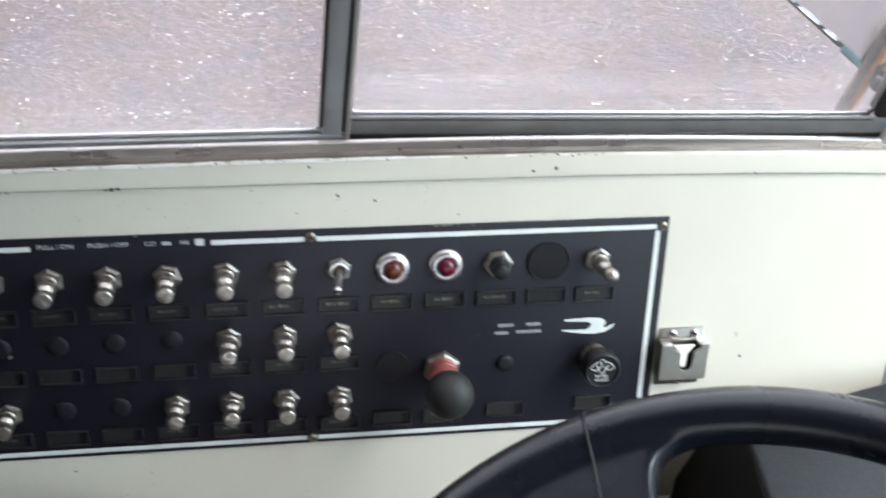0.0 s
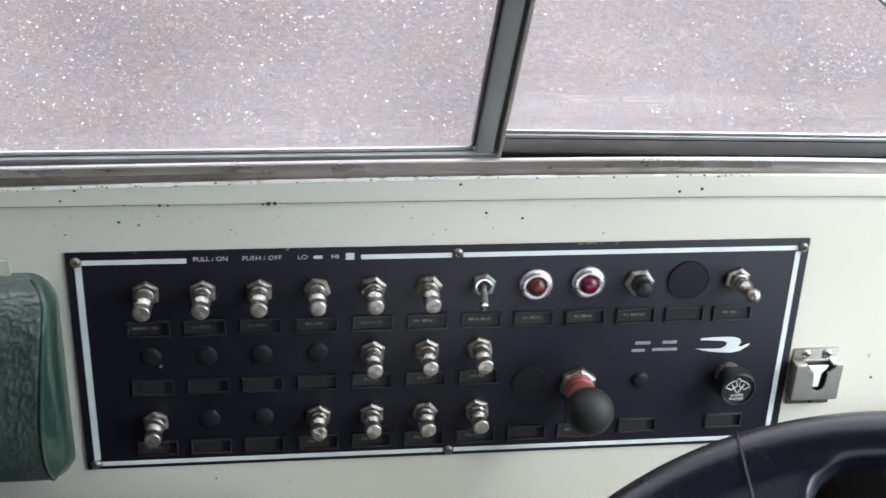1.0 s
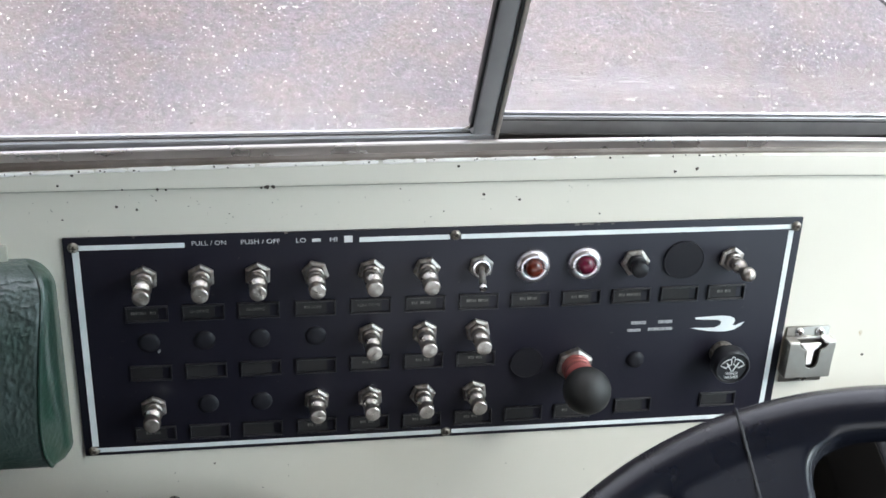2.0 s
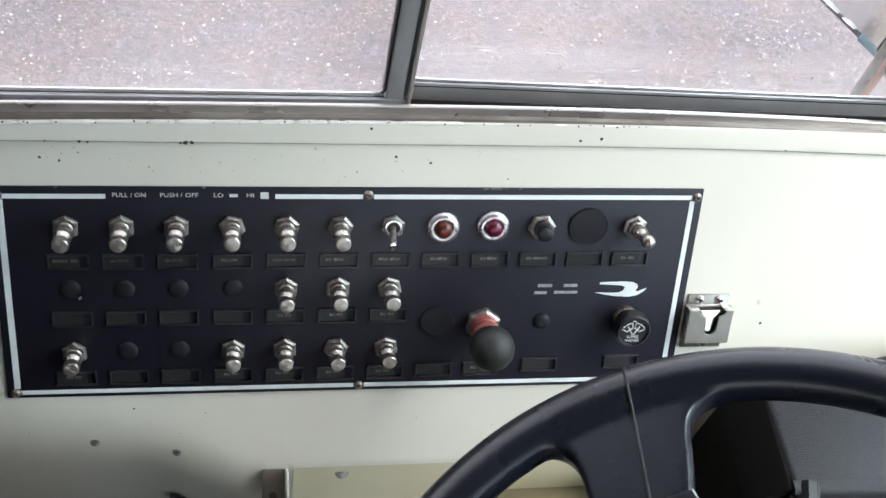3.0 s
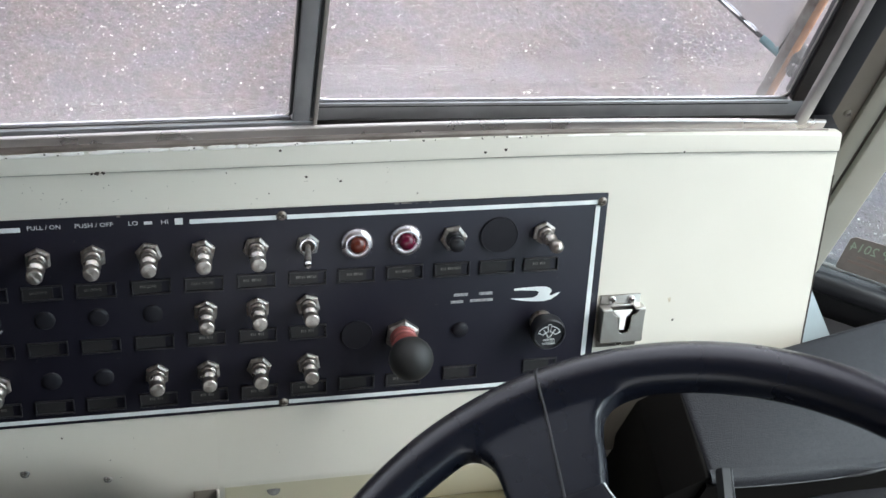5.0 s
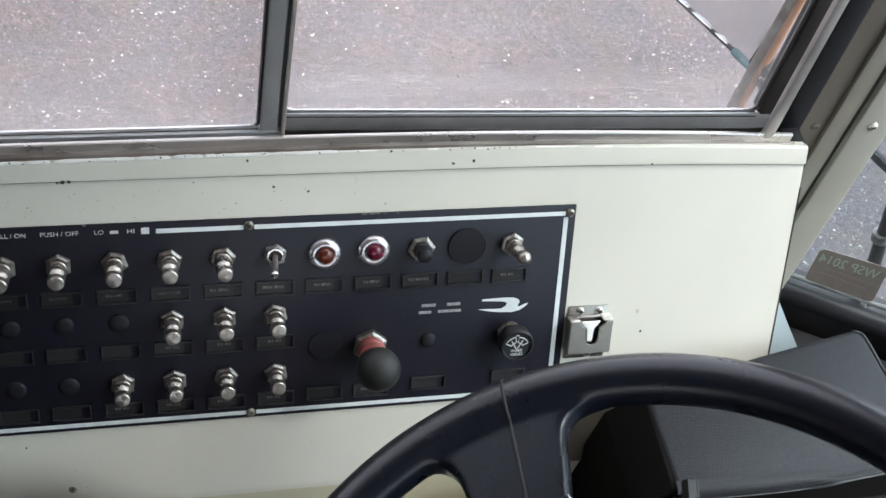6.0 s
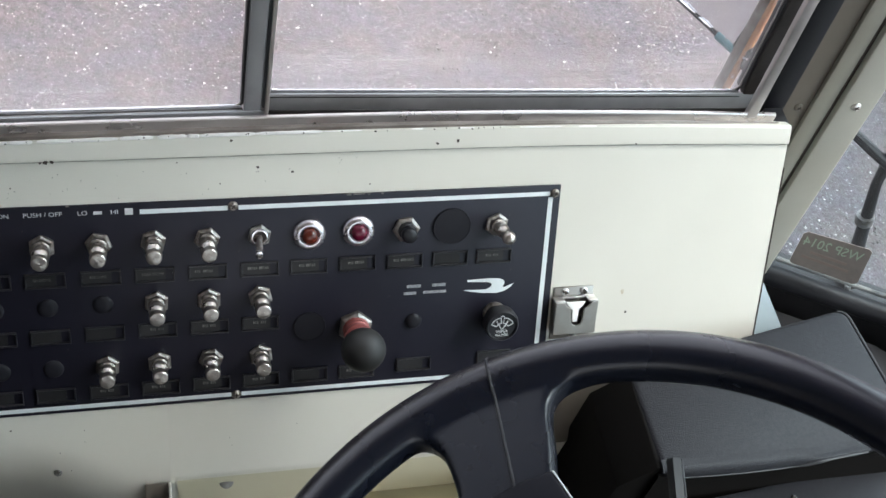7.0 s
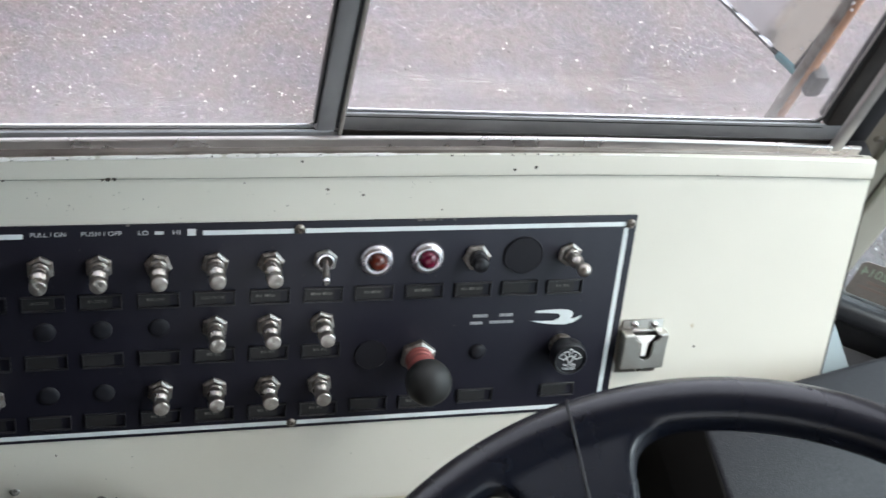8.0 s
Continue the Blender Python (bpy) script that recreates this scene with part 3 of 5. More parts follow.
for x0, x1, y0, y1 in ((REAR - 0.05, 0.66, 0.060, 0.084), (REAR - 0.05, 0.95, -2.47, -2.44), (REAR - 0.05, REAR - 0.02, -2.44, 0.060), (0.92, 0.95, -2.44, 0.0)):
    structure("wall_skirt", box(x0, x1, y0, y1, 0.32, FLOOR_Z - 0.05), M_LINING, "plain lower body skirt below the floor", "wall")
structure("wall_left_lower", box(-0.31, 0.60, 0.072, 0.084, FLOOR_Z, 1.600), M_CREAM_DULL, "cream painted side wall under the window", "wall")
structure("wall_left_upper", box(-0.31, 0.66, 0.030, 0.13, 2.36, ROOF_Z), M_LINING, "cream side wall above the window", "wall")
structure("wall_right_lower", box(REAR - 0.05, 1.0, -2.47, -2.42, FLOOR_Z, 1.85), M_LINING, "cream side wall under the far windows", "wall")
structure("wall_right_upper", box(REAR - 0.05, 1.0, -2.47, -2.42, 2.65, ROOF_Z), M_LINING, "cream side wall above the far windows", "wall")
for x0, x1 in ((REAR - 0.05, REAR + 0.05), (-0.62, -0.55), (0.18, 0.25), (0.88, 1.0)):
    structure("wall_right_post", box(x0, x1, -2.47, -2.42, 1.85, 2.65), M_LINING, "cream post between the far windows", "wall")

# windshield line in plan: the corner sweeps round from the post to the flat front
def ws_plan():
    pts = [WS_A + WS_DIR * s for s in (-0.045, 0.0, 0.06, 0.12)]
    pts += [Vector(p) for p in ((0.905, -0.045, 0), (0.97, -0.13, 0), (1.02, -0.26, 0), (1.05, -0.45, 0), (1.06, -0.8, 0), (1.06, -1.6, 0), (1.03, -2.0, 0), (0.95, -2.40, 0))]
    return pts


WS = ws_plan()


def curtain(plan, z0, z1, thick):
    """A thin upright wall along a plan line."""
    bm = bmesh.new()
    side = []
    for i, p in enumerate(plan):
        d = (plan[min(i + 1, len(plan) - 1)] - plan[max(i - 1, 0)]).normalized()
        side.append(Vector((-d.y, d.x, 0)))
    cols = [[bm.verts.new((p.x + s.x * o, p.y + s.y * o, z)) for o, z in ((0, z0), (0, z1), (thick, z1), (thick, z0))] for p, s in zip(plan, side)]
    for a, b in zip(cols, cols[1:]):
        for k in range(4):
            j = (k + 1) % 4
            bm.faces.new((a[k], a[j], b[j], b[k]))
    bm.faces.new(cols[0])
    bm.faces.new(cols[-1])
    return bm


structure("wall_front", curtain(WS, FLOOR_Z, 1.363, 0.04), M_DASH, "black front wall under the windshield", "wall")
structure("wall_front_upper", curtain(WS, 2.65, ROOF_Z, 0.04), M_LINING, "cream header above the windshield", "wall")

# ---- windshield ----
windshield = tagged(part("window_2", curtain(WS, 1.373, 2.65, 0.006), M_WINDSHIELD), "large curved bus windshield", "windshield", kind="structure")
windshield.visible_shadow = False
part("gasket", tube([(p.x, p.y, 1.3725) for p in WS], 0.0105, 14), M_SLOT, windshield, "thick black rubber windshield seal")
part("gasket_lip", tube([(p.x + 0.004, p.y + 0.008, 1.3870) for p in WS], 0.0024, 8), M_GRIME, windshield, "grimy sealant line")

# ---- dash shelf below the windshield ----
shelf = [(0.655, 0.060)] + [(p.x - 0.012, p.y - 0.012) for p in WS[:9]] + [(0.78, -0.8), (0.70, -0.30), (0.66, -0.12)]
dash_shelf = thing("dash_shelf", "black vinyl dash shelf below the windshield", "dashboard")
part("shelf_top", prism(shelf, 1.325, 1.348, "xy", 0.004), M_DASH, dash_shelf)
part("shelf_support", box(0.70, 0.80, -0.78, -0.20, FLOOR_Z, 1.325), M_DASH, dash_shelf)

# ---- side window ----
SH, SH2, SHR = -0.014, -0.030, 0.003
# Track base is matt black to stand in for shade in the recess.
window = tagged(part("window_1", box(-0.26, 0.606, 0.0270, 0.046, 1.640, 1.648, 0.001, 1, SH), M_MATT), "sliding side window in a weathered aluminium frame",
                "window", kind="structure")


def lip_top(x):
    """The track lip sags a little towards both ends."""
    return 1.6741 - (0.03 if x < 0.27 else 0.11) * (max(x, -0.1) - 0.27) ** 2


part("track_lip", sweep_x(-0.26, 0.5855, 40, lambda x: [(0.0240, 1.640), (0.0240, lip_top(x) - 0.0008), (0.0246, lip_top(x)), (0.0262, lip_top(x)), (0.0268, lip_top(x) - 0.0008), (0.0268, 1.640)]), M_LIP, window, "dull stained aluminium track lip")
# Lower ledge is a darker brown than the lip above it.
part("track_ledge", sweep_x(-0.26, 0.590, 40, lambda x: [(0.0224, 1.640), (0.0224, lip_top(x) - 0.0085), (0.0238, lip_top(x) - 0.0072), (0.0240, lip_top(x) - 0.0072), (0.0240, 1.640)]), M_BROWN_LEDGE, window, "darker brown lower ledge")
part("track_end", box(0.5858, 0.6000, 0.0250, 0.0400, 1.636, 1.6530, 0.0010, 2), M_SLOT, window, "dark end of the track")
part("outer_track", box(-0.26, 0.606, 0.0460, 0.0720, 1.600, 1.621, 0.0005, 1), M_SASH, window)
# Divider blackened likewise, as shade down in the track.
part("track_divider", box(-0.26, 0.590, 0.0462, 0.0480, 1.627, 1.6500, 0.0005, 1, SH2), M_MATT, window)
part("outer_lip", box(-0.26, 0.600, 0.0722, 0.0745, 1.605, 1.624, 0.0005, 1), M_ALU, window)
part("header_track", box(-0.26, 0.606, 0.0235, 0.082, 2.33, 2.36, 0.001, 1), M_ALU, window)
part("jamb_lip", box(0.5632, 0.5712, 0.0236, 0.0290, 1.6605, 2.36, 0.0014, 2), M_ALU, window, "pale aluminium jamb edge")
part("jamb_channel", box(0.5930, 0.602, 0.060, 0.082, 1.640, 2.36, 0.001, 1), M_SLOT, window)
part("jamb_edge", box(0.590, 0.6080, 0.046, 0.0598, 1.640, 2.36, 0.002, 2), M_SLOT, window)
part("rear_jamb", box(-0.26, -0.25, 0.0235, 0.082, 1.645, 2.36, 0.002, 1), M_ALU, window)

# rear sash, in the inner track
rear_sash = part("sash", box(-0.26, 0.2385, 0.0300, 0.0318, 1.652, 1.6731, 0.0006, 2, SHR), M_SASH, window, "grey sash of the rear pane")
part("glazing_bead", box(-0.26, 0.2260, 0.0318, 0.0345, 1.652, 1.6712, 0.0006, 2, SHR), M_RUBBER, rear_sash)
part("sash_back", box(-0.26, 0.2260, 0.0386, 0.0430, 1.652, 1.6600, 0.0006, 2, SHR), M_SASH, rear_sash)
part("bead_lip", box(-0.26, 0.2250, 0.0340, 0.0354, 1.668, 1.6746, 0.0004, 2, SHR), M_BEZEL, rear_sash, "bright bead along the glass")
part("bead_rib", box(-0.26, 0.2250, 0.0325, 0.0332, 1.668, 1.6722, 0.0002, 1, SHR), M_ALU, rear_sash)
part("stile", box(0.2255, 0.2362, 0.0310, 0.0430, 1.668, 2.34, 0.0010, 2, 0, 0.25, 0.018), M_SASH, rear_sash, "grey anodised meeting stile")
part("stile_slot", box(0.2362, 0.2378, 0.0304, 0.0330, 1.676, 2.34, 0, 1, 0, 0.25, 0.018), M_RUBBER, rear_sash, "dark slot along the stile")
part("stile_flange", box(0.2378, 0.2405, 0.0296, 0.0440, 1.660, 2.34, 0.0006, 2, 0, 0.25, 0.018), M_ALU, rear_sash)
part("stile_seal", box(0.2236, 0.2255, 0.0330, 0.0400, 1.676, 2.34, 0.0010, 2, 0, 0.25, 0.018), M_RUBBER, rear_sash)
rear_pane = part("pane", box(-0.26, 0.2240, 0.0355, 0.0385, 1.669, 2.335, 0, 1), M_GLASS, rear_sash, "dusty clear glass")
rear_pane.visible_shadow = False

# front sash, in the outer track
front_sash = part("sash", box(0.232, 0.588, 0.0500, 0.0516, 1.620, 1.6665, 0.0006, 2, SH2), M_SASH, window, "grey sash of the front pane")
# Dark strip imitates the shade of the track on the sash foot.
part("brush_seal", box(0.2425, 0.588, 0.0490, 0.0500, 1.620, 1.6525, 0.0004, 1, SH2), M_STILE, front_sash, "dark strip painted for shade at the sash foot")
part("glazing_bead", box(0.2405, 0.588, 0.0516, 0.0538, 1.627, 1.6638, 0.0006, 2, SH2), M_RUBBER, front_sash)
part("sash_groove", box(0.2425, 0.570, 0.0498, 0.0502, 1.6636, 1.6643, 0, 1, SH2), M_MATT, front_sash, "dark groove along the sash")
part("sash_back", box(0.2405, 0.588, 0.0582, 0.0630, 1.627, 1.6500, 0.0006, 2, SH2), M_SASH, front_sash)
part("bead_lip", box(0.2405, 0.570, 0.0534, 0.0548, 1.655, 1.6668, 0.0004, 2, SH2), M_BEZEL, front_sash, "bright bead along the glass")
part("stile", box(0.572, 0.588, 0.0500, 0.0630, 1.655, 2.34, 0.0010, 2), M_STILE, front_sash, "dark front stile")
part("stile_seal", box(0.5700, 0.572, 0.0520, 0.0600, 1.660, 2.34, 0.0008, 2), M_RUBBER, front_sash)
part("stile_bead", box(0.5693, 0.5706, 0.0538, 0.0552, 1.660, 2.34, 0.0004, 2), M_ALU, front_sash, "thin bright glazing bead")
part("rear_stile", box(0.232, 0.2425, 0.0500, 0.0630, 1.650, 2.34, 0.0010, 2, 0, 0.25, 0.018), M_SASH, front_sash)
front_pane = part("pane", box(0.235, 0.572, 0.0550, 0.0580, 1.650, 2.335, 0, 1), M_FRONT_GLASS, front_sash, "dusty clear glass")
front_pane.visible_shadow = False


def corner_bead(x, z, r, turn, y0, y1, parent, material, bead):
    """A rounded glazing corner: filler outside a quarter circle, with its bright bead."""
    c = (x + r * (1 if turn == "left" else -1), z + r)
    way = -1 if turn == "left" else 1
    arc = [(c[0] + way * r * math.cos(a), c[1] - r * math.sin(a)) for a in [math.pi / 2 * k / 8 for k in range(9)]]
    part("bead_corner", prism([(x, z - 0.001)] + arc, y0, y1), material, parent, smooth=False)
    part("corner_bead", tube([(px, y0 + 0.0002, pz) for px, pz in arc], 0.0006, 8), bead, parent, "bright bead round the corner")


corner_bead(0.5705, 1.6565, 0.0085, "right", 0.0538, 0.0549, front_sash, M_RUBBER, M_ALU)
corner_bead(0.2425, 1.6668, 0.0060, "left", 0.0538, 0.0549, front_sash, M_ALU, M_BEZEL)
corner_bead(0.2245, 1.6738, 0.0050, "right", 0.0346, 0.0354, rear_sash, M_RUBBER, M_ALU)


def raindrops(name, count, x0, x1, z0, z1, place, crowd, seed):
    """Small clear domes of water on a pane's outer face; crowd gathers them towards x1."""
    rnd = random.Random(seed)
    verts, faces = [], []
    for _ in range(count):
        x, z = x0 + (x1 - x0) * rnd.random() ** crowd, rnd.uniform(z0, z1)
        r = 0.0003 + 0.0009 * rnd.random() ** 3
        tall = rnd.uniform(0.9, 1.5)
        base = len(verts)
        for w, h in ((1.0, 0.0), (0.85, 0.32), (0.5, 0.5)):
            verts += [tuple(place @ Vector((x + r * w * math.cos(k * 0.7854), r * h, z + r * w * tall * math.sin(k * 0.7854)))) for k in range(8)]
        verts.append(tuple(place @ Vector((x, r * 0.56, z))))
        for q in (0, 8):
            faces += [(base + q + k, base + q + (k + 1) % 8, base + q + 8 + (k + 1) % 8, base + q + 8 + k) for k in range(8)]
        faces += [(base + 16 + k, base + 16 + (k + 1) % 8, base + 24) for k in range(8)]
    me = bpy.data.meshes.new(name)
    me.from_pydata(verts, [], faces)
    me.materials.append(M_WATER)
    for f in me.polygons:
        f.use_smooth = True
    return tagged(new(name, me), "small clear raindrops on the outside of the glass", "raindrops", kind="stuff")


raindrops("raindrops", 420, 0.30, 0.570, 1.665, 1.84, Matrix.Translation((0, 0.0580, 0)), 0.55, 8)

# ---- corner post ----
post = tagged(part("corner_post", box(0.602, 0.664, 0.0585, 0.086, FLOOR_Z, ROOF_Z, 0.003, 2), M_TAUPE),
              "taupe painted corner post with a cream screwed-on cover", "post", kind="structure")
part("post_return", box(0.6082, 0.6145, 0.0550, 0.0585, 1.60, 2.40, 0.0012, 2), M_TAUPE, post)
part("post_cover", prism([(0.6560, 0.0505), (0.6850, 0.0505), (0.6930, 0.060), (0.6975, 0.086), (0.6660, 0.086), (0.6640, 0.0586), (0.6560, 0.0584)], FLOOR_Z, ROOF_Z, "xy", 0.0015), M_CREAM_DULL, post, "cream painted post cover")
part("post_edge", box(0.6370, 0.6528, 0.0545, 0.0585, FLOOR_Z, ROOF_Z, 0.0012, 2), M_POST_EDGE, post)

part("post_seam", box(0.6526, 0.6562, 0.0555, 0.0585, FLOOR_Z, ROOF_Z), M_CHIP, post, "dark open seam beside the cover")


def pan_screw(r, h, material, parent, m, name="screw"):
    """A domed cross-head screw."""
    head = part(name, lathe([(r, 0), (r, h * 0.35), (r * 0.8, h * 0.75), (r * 0.45, h), (r * 0.2, h * 0.75), (0, h * 0.7)], 18), material, parent, at=m)
    part("cross_slot", box(-r * 0.55, r * 0.55, -h * 1.03, -h * 0.6, -r * 0.11, r * 0.11), M_CHIP, head)
    part("cross_slot", box(-r * 0.11, r * 0.11, -h * 1.02, -h * 0.6, -r * 0.55, r * 0.55), M_CHIP, head)
    return head


pan_screw(0.0038, 0.0026, M_STEEL, post, pose(0.6690, 0.0505, 1.6400, 0, 20, 0))
pan_screw(0.0034, 0.0020, M_TAUPE, post, pose(0.6290, 0.0585, 1.6325, 0, 20, 0))

# ---- side console with the sloping face ----
console = thing("side_console", "cream painted sheet-metal driver's side console with chipped edges", "console", m=SLOPE)


def crease(x):
    """Height of the fold below the edge strip: straight, then falling towards the front."""
    return 0.0333 - 0.075 * max(0.0, x - 0.33) ** 2


def strip_top(x):
    return 0.0487 - (0.036 if x < 0.29 else 0.075) * (max(x, -0.1) - 0.29) ** 2


X0, X1, BEND = -0.26, 0.597, -0.203
SPLIT, ROLL, LAP = 0.1716, 0.0578, 33
bm = bmesh.new()
cols = []
for x in (SPLIT, X1):
    top = crease(x) + 0.006
    ring = [(0, top), (0, BEND + 0.004), (0.0012, BEND - 0.0012), (0.0012 + 0.40 * DOWN_Y, BEND + 0.40 * DOWN_Z), (0.05 + 0.40 * DOWN_Y, BEND + 0.03 + 0.40 * DOWN_Z), (0.035, top - 0.03), (0.016, top)]
    cols.append([bm.verts.new((x, y, z)) for y, z in ring])
for k in range(7):
    j = (k + 1) % 7
    bm.faces.new((cols[0][k], cols[0][j], cols[1][j], cols[1][k]))
for c in cols:
    bm.faces.new(c)
part("body", bm, M_CREAM, console, sharp=20)


def roll_start(x):
    f = max(0.0, min(1.0, (x - 0.060) / (SPLIT - 0.060)))
    return -0.134 - 0.030 * max(0.0, min(1.0, (x + 0.05) / 0.2216)) - 0.036 * f * f * (3 - 2 * f)


def rolled_ring(x):
    """The rear part rolls under in a wide curve that begins higher towards the rear."""
    start, top = roll_start(x), crease(x) + 0.006
    pts = [(0.0, top), (0.0, start)]
    for k in range(1, 13):
        a = radians(LAP) * k / 12
        pts.append((ROLL / radians(LAP) * (1 - math.cos(a)), start - ROLL / radians(LAP) * math.sin(a)))
    y, z = pts[-1]
    pts.append((y + 0.22 * math.sin(radians(LAP)), z - 0.22 * math.cos(radians(LAP))))
    return pts + [(y + 0.0015, z) for y, z in reversed(pts)]


part("rolled_body", sweep_x(X0, SPLIT, 24, rolled_ring), M_CREAM, console, "cream sheet rolled under along its foot", sharp=20)


def lower_ring(x):
    """A thin yellowed sheet over the upright foot."""
    return [(0.0012 + d * DOWN_Y - o * math.cos(radians(29)), BEND - 0.0012 + d * DOWN_Z - o * math.sin(radians(29))) for d, o in ((0.001, 0.0002), (0.003, 0.0010), (0.30, 0.0010), (0.30, 0.0002))]


part("lower_sheet", sweep_x(SPLIT + 0.004, 0.420, 10, lower_ring), M_YELLOWED, console, "yellowed cream sheet on the upright foot")
part("top_strip", sweep_x(X0, 0.5975, 60, lambda x: [(0.0, crease(x)), (-0.0022, crease(x) + 0.0008), (-0.0026, crease(x) + 0.0025), (-0.0022, strip_top(x) - 0.0015), (-0.0008, strip_top(x)), (0.010, strip_top(x)), (0.010, crease(x))]),
     M_CREAM, console, "folded cream edge strip with worn paint", sharp=25)
# Thin dark line draws the strip's shadow as well as joint grime.
part("strip_joint", sweep_x(X0, 0.5970, 60, lambda x: [(-0.0003, crease(x) - 0.0006), (-0.0003, crease(x) + 0.0003), (0.0004, crease(x) + 0.0003), (0.0004, crease(x) - 0.0006)]), M_JOINT, console, "grimy joint below the strip, darker as its shadow line", smooth=False)
part("end_flange", box(0.5970, 0.5984, 0.0006, 0.020, BEND, 0.027, 0.0004, 1), M_CREAM, console)


# Bare worn edge; its white also paints the highlight along the strip.
rnd = random.Random(21)
x = -0.22
while x < 0.45:
    w = rnd.uniform(0.006, 0.05) if x < 0.26 else rnd.uniform(0.006, 0.03)
    e = min(x + w, 0.588)
    r = rnd.uniform(0.0012, 0.0015) if x < 0.26 else rnd.uniform(0.0004, 0.0008)
    n = 8
    part("worn_edge", tube([(x + (e - x) * k / n, -0.0021, strip_top(x + (e - x) * k / n) - 0.0008) for k in range(n + 1)], [r * 0.5] + [r * rnd.uniform(0.8, 1.1) for k in range(n - 1)] + [r * 0.5], 8), M_WORN, console, "rubbed edge, whiter for its highlight")
    x = e + (rnd.choice((0.0004, 0.0008, 0.0025)) if x < 0.26 else rnd.uniform(0.01, 0.05))


def paint_chip(x, z, r, seed, d=0.00025):
    rnd = random.Random(seed)
    n = 9
    pts = [(x + r * rnd.uniform(0.55, 1.25) * math.cos(2 * math.pi * k / n), z + r * rnd.uniform(0.5, 1.1) * math.sin(2 * math.pi * k / n)) for k in range(n)]
    part("paint_chip", prism(pts, -d, 0.0002 if d < 0.001 else -d + 0.0004), M_CHIP, console, smooth=False)


CHIPS = [(0.2337, 0.0251, 9), (0.2553, 0.0212, 8), (0.0258, 0.0229, 9), (0.0367, 0.0210, 8), (-0.0039, 0.0159, 6), (0.2103, 0.0151, 5), (0.1847, 0.0298, 4),
         (0.3046, 0.0109, 5), (0.0875, 0.0172, 4), (0.4931, -0.0955, 10), (0.0718, -0.1522, 6), (0.0475, 0.0262, 4), (0.128, 0.0205, 3)]
for i, (x, z, r) in enumerate(CHIPS):
    paint_chip(x, z, r * 0.00012, 40 + i)
part("rust_stain", prism([(0.4886 + 0.0011 * math.cos(a) * (1 + 0.3 * math.sin(3 * a)), -0.0792 + 0.0021 * math.sin(a)) for a in [2 * math.pi * k / 12 for k in range(12)]], -0.0002, 0.0002), M_RUST_TINT, console, "faint rust stain", smooth=False)
part("edge_line", box(0.5984, 0.5992, 0.0002, 0.0016, BEND, 0.010), M_CHIP, console, "dark bare line along the front edge")
EDGE_CHIPS = [(0.1090, 0.0004, 10), (0.1125, 0.0006, 9), (0.1060, 0.0002, 6), (0.0490, 0.0006, 7), (0.0535, 0.0004, 5), (0.0300, 0.0008, 4), (0.3473, 0.0045, 7), (0.3608, 0.0060, 8),
              (0.2175, 0.0105, 7), (0.4836, 0.0012, 5), (0.0040, 0.0100, 6), (-0.004, 0.0040, 5)]
for i, (x, dz, r) in enumerate(EDGE_CHIPS):
    paint_chip(x, crease(x) + dz, r * 0.00015, 80 + i, 0.0029)
rnd = random.Random(5)
for i in range(44):
    x = -0.06 + 0.46 * rnd.random() ** 1.5
    paint_chip(x, strip_top(x) - 0.0007 + rnd.uniform(-0.0006, 0.0006), rnd.uniform(0.0003, 0.00075), 120 + i, 0.0037)
for i in range(46):
    paint_chip(rnd.uniform(-0.06, 0.30), rnd.uniform(0.008, 0.030), rnd.uniform(0.00015, 0.00035), 300 + i)
for i in range(14):
    paint_chip(rnd.uniform(0.0, 0.40), rnd.uniform(-0.195, -0.146), rnd.uniform(0.00015, 0.00035), 400 + i)
for x, z, s in ((0.0452, -0.1814, 0.0032), (0.0980, -0.1900, 0.0028)):
    bend = math.asin(max(0.0, min(0.66, (roll_start(x) - z) * radians(LAP) / ROLL)))
    pan_screw(s, 0.0014, M_BOLT, console, pose(x, ROLL / radians(LAP) * (1 - math.cos(bend)), z, -math.degrees(bend), 0, 0), "bolt_head")
part("bolt_head", lathe([(0.0050, 0), (0.0050, 0.0004), (0.0042, 0.0010), (0.0022, 0.0015), (0, 0.0016)], 20), M_BOLT, console, "flat domed bolt head", at=pose(0.2092, 0.0055, -0.2125, -29, 0, 0))

# ledge low on the console; its olive brown puts shade into the colour
part("lower_ledge", box(0.29, 0.56, -0.012, 0.060, -0.300, -0.2485, 0.003, 2), M_LEDGE, console, "ledge under the console, olive brown for its shade")
part("ledge_edge", box(0.295, 0.470, -0.0180, -0.0124, -0.300, -0.2335, 0.0012, 2), M_CREAM_DULL, console, "pale upstand along the ledge")

# Added brown sheet stands in for shade on the cream beside the pod.
part("kick_trim", box(0.425, 0.5960, -0.0014, -0.0002, BEND + 0.001, -0.138, 0.0005, 1), M_TAUPE, console, "brown sheet added for the shade beside the pod")

# pale blue panel past the console's end
blue = thing("end_panel", "pale blue painted sheet panel past the console", "panel", m=SLOPE)
part("sheet", prism([(0.6005, -0.060), (0.610, -0.088), (0.6360, -0.1340), (0.640, -0.30), (0.6005, -0.30)], 0.019, 0.022), M_BLUE, blue)

# ---- bracket below the plate ----
bracket = thing("angle_bracket", "cream painted steel angle bracket with a bolt hole, on the console", "bracket", m=SLOPE @ pose(0.1625, 0.0012, -0.205, -29, 0, 0))
# Cream leg coloured taupe to imitate the flange's shade on it.
part("leg", box(-0.0085, 0.0070, -0.0030, 0.0, -0.075, 0.0, 0.0006), M_TAUPE, bracket)
